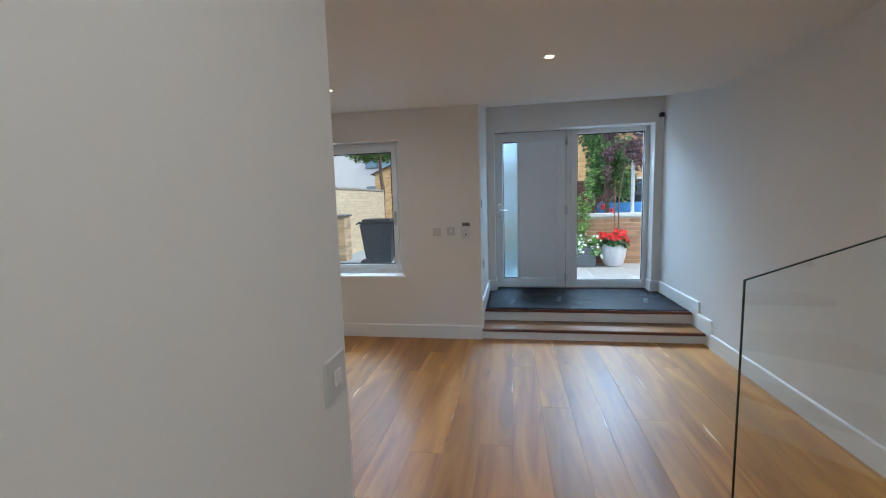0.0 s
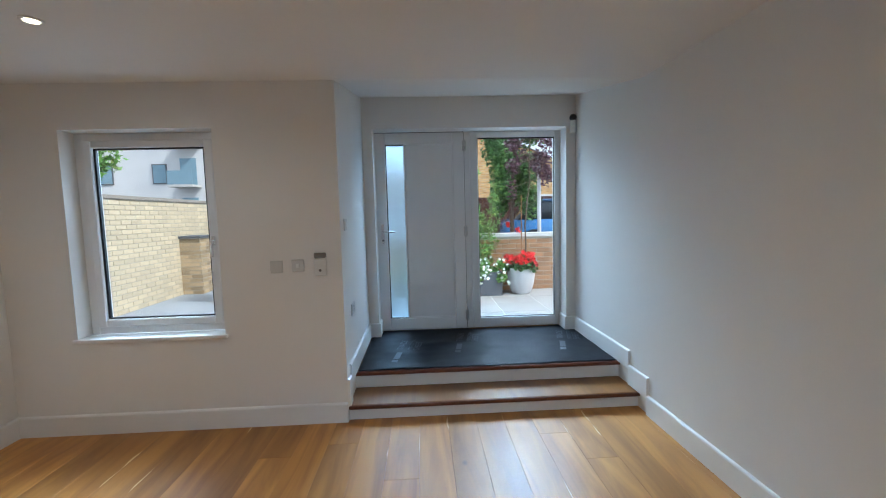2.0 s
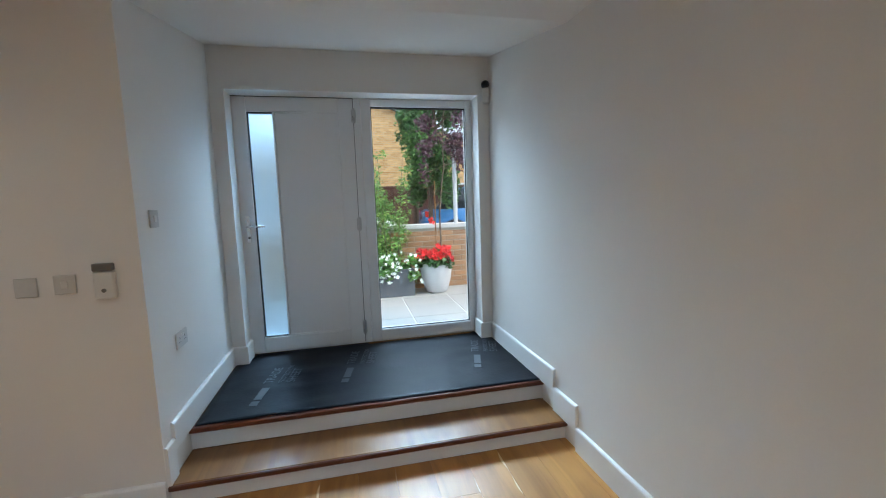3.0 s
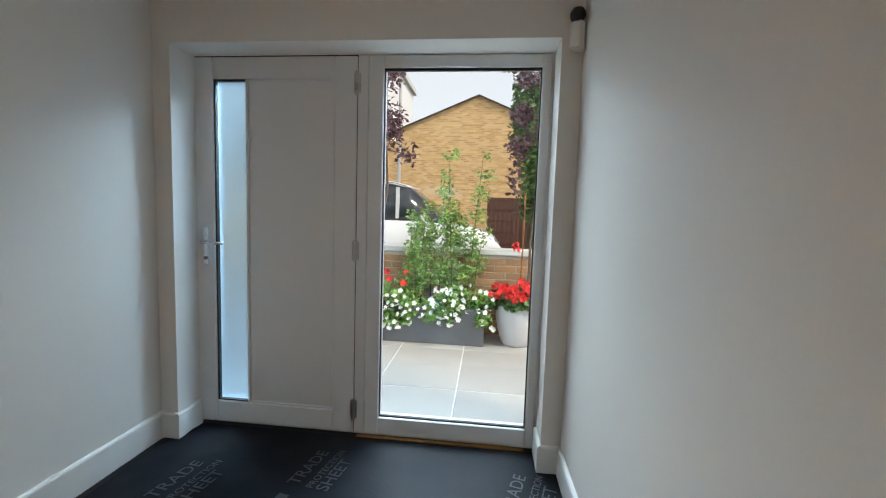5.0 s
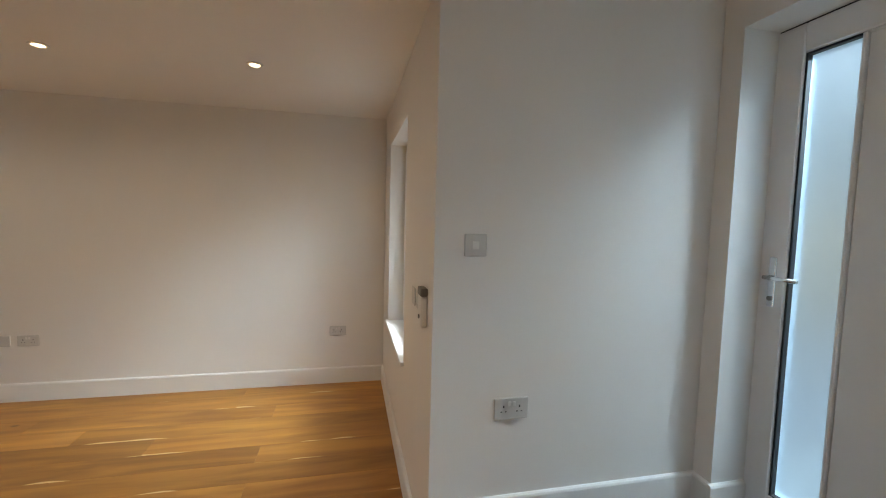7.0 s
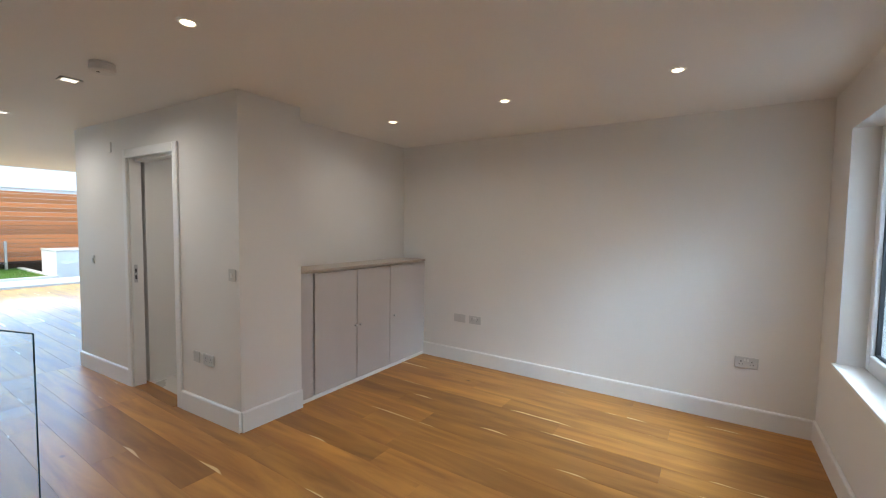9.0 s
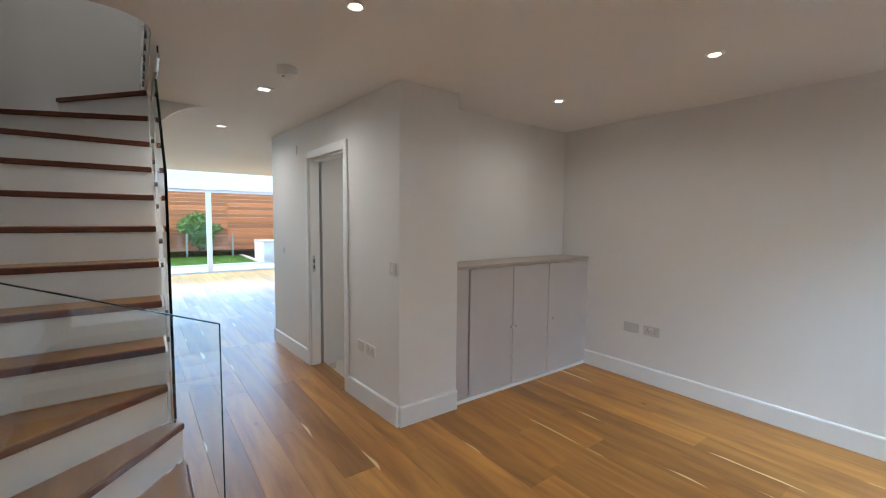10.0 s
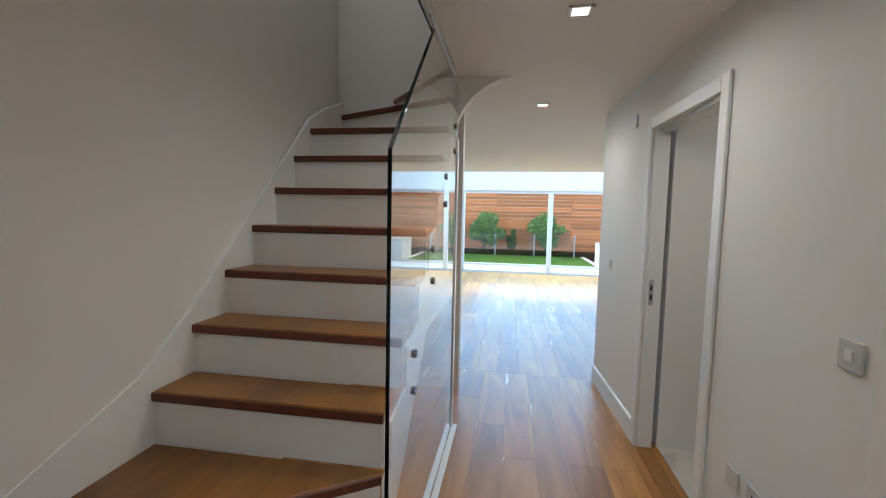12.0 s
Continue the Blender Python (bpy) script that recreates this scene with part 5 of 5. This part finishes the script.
# ---- outdoors: yard beside the window ----
def pier():
    p = thing("brick_pier", (-3.85, 5.15, 0.1), "short buff brick pier with a dark stone cap", "pier")
    bm = boxes((-4.0, -3.62, 5.0, 5.42, 0.1, 1.16))
    part("core", bm, MORTAR, p)
    bm = bmesh.new()
    add_box(bm, 0, 0.205, -0.008, 0.02, 0, 0.065, bevel=0.004)
    me = mesh_of("brick", bm, PIER)
    for j in range(14):
        for k in range(2):
            ob = new("brick", me)
            ob.parent = p
            ob.matrix_basis = p.matrix_basis.inverted() @ pose(-4.0 - 0.04 * (j % 2) + k * 0.2, 5.0, 0.106 + j * 0.075)
            ob = new("brick", me)
            ob.parent = p
            ob.matrix_basis = p.matrix_basis.inverted() @ pose(-3.62, 5.0 + k * 0.21, 0.106 + j * 0.075, 0, 0, 90)
    part("cap", boxes((-4.03, -3.58, 4.96, 5.46, 1.162, 1.21), bevel=0.006), TROUGH, p, "dark stone cap")


pier()


def wheelie_bin(at, turn):
    b = thing("wheelie_bin", at, "dark plastic wheelie bin with closed lid", "bin")
    b.matrix_basis = pose(*at, 0, 0, turn)
    M = b.matrix_basis

    def put(name, bm, mat, lab=""):
        bmesh.ops.transform(bm, matrix=M, verts=bm.verts)
        return part(name, bm, mat, b, lab)
    bm = bmesh.new()
    lo = [bm.verts.new(p) for p in ((-0.22, -0.25, 0.06), (0.22, -0.25, 0.06), (0.22, 0.25, 0.06), (-0.22, 0.25, 0.06))]
    hi = [bm.verts.new(p) for p in ((-0.28, -0.34, 0.95), (0.28, -0.34, 0.95), (0.28, 0.36, 0.95), (-0.28, 0.36, 0.95))]
    bm.faces.new(lo[::-1])
    bm.faces.new(hi)
    for i in range(4):
        bm.faces.new((lo[i], lo[(i + 1) % 4], hi[(i + 1) % 4], hi[i]))
    bmesh.ops.bevel(bm, geom=bm.edges[:], offset=0.03, segments=2, affect="EDGES")
    put("body", bm, BIN)
    bm = boxes((-0.30, 0.30, -0.37, 0.38, 0.952, 0.985), (-0.27, 0.27, -0.30, 0.3, 0.985, 1.03), bevel=0.012)
    put("lid", bm, BIN)
    bm = bmesh.new()
    add_cyl(bm, (-0.24, 0.42, 0.94), (0.24, 0.42, 0.94), 0.016)
    put("handle", bm, BIN)
    for s in (-1, 1):
        bm = bmesh.new()
        add_cyl(bm, (s * 0.23, 0.27, 0.10), (s * 0.28, 0.27, 0.10), 0.10)
        put("wheel", bm, TYRE)


wheelie_bin((-2.5, 4.25, 0.10), 96)
tree((-5.6, 3.9, 0.38), 3.3, (1.0, 1.0), 51, "yellow-green bushy tree behind the yard wall", LEAF, 4200, 0.06, LEAF_Y, 0.07)
tree((-5.2, 13.0, 0.38), 5.6, (1.7, 1.3), 61, "leafy green tree overhanging the yard wall", LEAF, 4200, 0.10, LEAF_Y, 0.12)


def apartment_block():
    a = thing("apartment_building", (-15, 30, 0.38), "white rendered apartment block with blue glass balconies", "building")
    x0, x1, y0, y1 = -34.0, -6.0, 30.0, 40.0
    part("wall", boxes((x0, x1, y0, y1, 0.38, 13.0)), RENDER, a, "white rendered wall")
    part("roof", boxes((x0 - 0.3, x1 + 0.3, y0 - 0.4, y1 + 0.3, 13.0, 13.4)), COPING, a)
    for k in range(4):
        z = 1.4 + k * 3.0
        for i in range(7):
            x = x0 + 2.0 + i * 4.0
            w = part("window", boxes((x, x + 1.1, y0 - 0.06, y0 - 0.004, z, z + 1.5)), TROUGH, a)
            part("pane", boxes((x + 0.08, x + 1.02, y0 - 0.08, y0 - 0.061, z + 0.08, z + 1.42)), FARGLASS, w)
            if i in (2, 4, 6):
                b = part("balcony", boxes((x - 2.2, x - 0.4, y0 - 1.3, y0 - 0.003, z - 0.35, z - 0.18)), COPING, a)
                part("glass_front", boxes((x - 2.2, x - 0.4, y0 - 1.3, y0 - 1.25, z - 0.17, z + 0.85)), FARGLASS, b, "blue glass balcony front")
                part("balcony_door", boxes((x - 1.9, x - 0.7, y0 - 0.05, y0 - 0.003, z - 0.17, z + 1.9)), FARGLASS, b)


apartment_block()


# ---- outdoors: rear garden ----
def garden():
    structure("patio", boxes((-6, 6, -15.2, Y_REAR - 0.25, -0.159, -0.03)), TERRACE, "pale smooth garden terrace", "terrace")
    k = structure("kerb", boxes((-1.75, 6, -15.36, -15.2, -0.159, 0.03), (-1.9, -1.75, -18.6, -15.2, -0.159, 0.03), bevel=0.006), COPING, "white stone edging round the lawn", "edging")
    structure("lawn_bed", boxes((-1.75, 6, -18.6, -15.36, -0.159, -0.01)), LAWN, "flat green lawn", "lawn")
    rnd = random.Random(77)
    vs, fs = [], []
    for _ in range(14000):
        x, y = rnd.uniform(-1.74, 5.5), rnd.uniform(-18.58, -15.38)
        hh, a = rnd.uniform(0.025, 0.055), rnd.uniform(0, 6.28)
        k = len(vs)
        dx, dy = 0.006 * math.cos(a), 0.006 * math.sin(a)
        vs += [(x - dx, y - dy, -0.012), (x + dx, y + dy, -0.012), (x + rnd.uniform(-0.02, 0.02), y + rnd.uniform(-0.02, 0.02), hh)]
        fs.append((k, k + 1, k + 2))
    g = raw_mesh("grass", vs, fs, LAWN, None)
    tagged(g, "short mown green grass blades on the lawn", "grass", kind="stuff")
    structure("flower_bed", boxes((-6, 6, -19.4, -18.6, -0.159, 0.16), bevel=0.01), SOIL, "dark raised soil bed under the fence", "bed")
    w = thing("garden_planter_wall", (-2.9, -16.5, 0), "low white rendered planter wall in the garden", "planter", kind="structure")
    part("wall", boxes((-5.5, -2.05, -17.4, -16.0, -0.158, 0.62), bevel=0.01), RENDER, w)
    part("coping", boxes((-5.52, -2.03, -17.42, -15.98, 0.621, 0.66), bevel=0.006), COPING, w)
    f = thing("garden_fence", (0, -19.45, -0.16), "tall orange cedar fence of horizontal boards", "fence")
    bm = bmesh.new()
    add_box(bm, -1.5, 1.5, -0.012, 0.012, 0, 0.138, bevel=0.004)
    me = mesh_of("board", bm, CEDAR)
    for i in range(5):
        for j in range(20):
            ob = new("board", me)
            ob.parent = f
            ob.location = (-6.0 + i * 3.004, 0.0 + 0.003 * ((i + j) % 2), 0.03 + j * 0.146)
    for i in range(6):
        part("fence_post", boxes((-7.55 + i * 3.004, -7.45 + i * 3.004, -19.56, -19.47, -0.159, 2.85)), CEDAR, f)
    # low glass screen along the bed
    s = thing("garden_glass_screen", (0.6, -18.5, 0), "low clear glass screen with posts along the bed", "screen")
    for x in (-1.5, 0.0, 1.5, 3.0):
        bm = boxes((x - 0.03, x + 0.03, -18.53, -18.47, -0.02, 0.85), bevel=0.004)
        part("post", bm, STEEL, s)
    for x in (-1.46, 0.04, 1.54):
        part("pane", boxes((x, x + 1.42, -18.505, -18.495, 0.08, 0.80)), THIN, s)


garden()


def bush(at, r, seed):
    b = thing("bush", at, "round bright green clipped bush in the garden bed", "bush", "garden bushes")
    rnd = random.Random(seed)
    bm = bmesh.new()
    base = Vector(at)
    blobs = []
    add_cyl(bm, base, base + Vector((0, 0, 0.6)), 0.04, 0.03, 8)
    for i in range(26):
        d = Vector((rnd.gauss(0, 1), rnd.gauss(0, 1), rnd.gauss(0, 1))).normalized()
        e = base + Vector((0, 0, 0.80)) + d * r * rnd.uniform(0.3, 0.75)
        add_cyl(bm, base + Vector((0, 0, 0.40)), e, 0.014, 0.005, 5)
        blobs.append((e.x, e.y, e.z, r * rnd.uniform(0.28, 0.46), r * rnd.uniform(0.26, 0.42)))
    part("trunk", bm, BARK, b)
    raw_mesh("crown", *leaves(blobs, 4200, 0.06, seed + 1), LEAF, b, "bright green leaves")
    raw_mesh("crown_tips", *leaves(blobs, 2600, 0.05, seed + 2), LEAF_Y, b)


bush((1.95, -18.9, 0.16), 0.78, 71)
bush((-0.45, -18.9, 0.16), 0.78, 74)
bush((3.6, -18.95, 0.16), 0.6, 78)
bm_at = thing("shrub", (0.85, -18.9, 0.16), "small dark shrub between the garden bushes", "bush")
raw_mesh("shrub_leaves", *leaves([(0.85, -18.9, 0.45, 0.2, 0.3), (0.8, -18.9, 0.8, 0.14, 0.25), (1.0, -18.9, 0.6, 0.15, 0.2)], 900, 0.04, 80), LEAF_D, bm_at)


# ---- brick walls outdoors ----
brick_wall("front_wall", (-0.3, 3.64), 6.3, 0.86, 0.235, "x", 0.21, "low brown brick front wall with a white coping",
           lambda u, j: 1.9 < u < 3.4, 0.06, 0.03, bricks=(WARM, WARM_J))
brick_wall("yard_wall", (-4.21, 0.4), 9.0, 1.74, 0.1, "y", 0.22, "tall buff brick yard wall with a stone coping",
           lambda u, j: 2.3 < u < 4.9 and j > 2, capmat=DARKCAP)


# ---- oak floor boards ----
def floor_boards():
    fl = structure("floor", boxes((-4.6, 4.6, Y_REAR - 0.1, 0.30, -0.14, -0.012)), SUBFLOOR, "wide oak board floor running towards the front door", "floor")
    rnd = random.Random(5)
    made = {}

    def board_mesh(w, length):
        key = (round(w, 3), round(length, 3))
        if key not in made:
            bm = bmesh.new()
            c, h = 0.0009, 0.0006
            x, y = w / 2 - 0.0003, length / 2 - 0.0003
            ring = [(-x, -y), (x, -y), (x, y), (-x, y)]
            top = [(-x + c, -y + c), (x - c, -y + c), (x - c, y - c), (-x + c, y - c)]
            a = [bm.verts.new((*p, -0.012)) for p in ring]
            b = [bm.verts.new((*p, -h)) for p in ring]
            d = [bm.verts.new((*p, 0.0)) for p in top]
            bm.faces.new(d)
            for i in range(4):
                j = (i + 1) % 4
                bm.faces.new((a[i], a[j], b[j], b[i]))
                bm.faces.new((b[i], b[j], d[j], d[i]))
            made[key] = mesh_of("board", bm, OAK)
        return made[key]

    def lay(x, w, y0, y1, first):
        y = y0
        length = first
        while y < y1 - 0.05:
            length = min(length, y1 - y)
            if y1 - (y + length) < 0.3:
                length = y1 - y
            ob = new("board", board_mesh(w, length))
            ob.location = (x + w / 2, y + length / 2, 0)
            ob.parent = fl
            y += length
            length = rnd.choice((1.6, 2.0, 2.4, 2.8))

    W = 0.20
    k = 0
    x = XL
    while x < XR + 0.05:
        w = W
        if x < -0.56:
            spans = [(-3.475, 0.0)]
        elif x + w < 0.16:
            spans = [(Y_COL, 0.0 if x < 0 else 0.02)]
        else:
            spans = [(Y_HALL_END, 0.02)]
        if x < 0.16 and x + w >= -0.02:
            spans = [(Y_HALL_END, 0.02)]
        for y0, y1 in spans:
            lay(x, w, y0, y1, rnd.choice((0.6, 1.0, 1.4, 1.9, 2.3)))
        x += w
        k += 1
    x = -4.6
    while x < 4.6:
        lay(x, W, Y_REAR, Y_HALL_END, rnd.choice((1.0, 1.7, 2.4)))
        x += W


floor_boards()
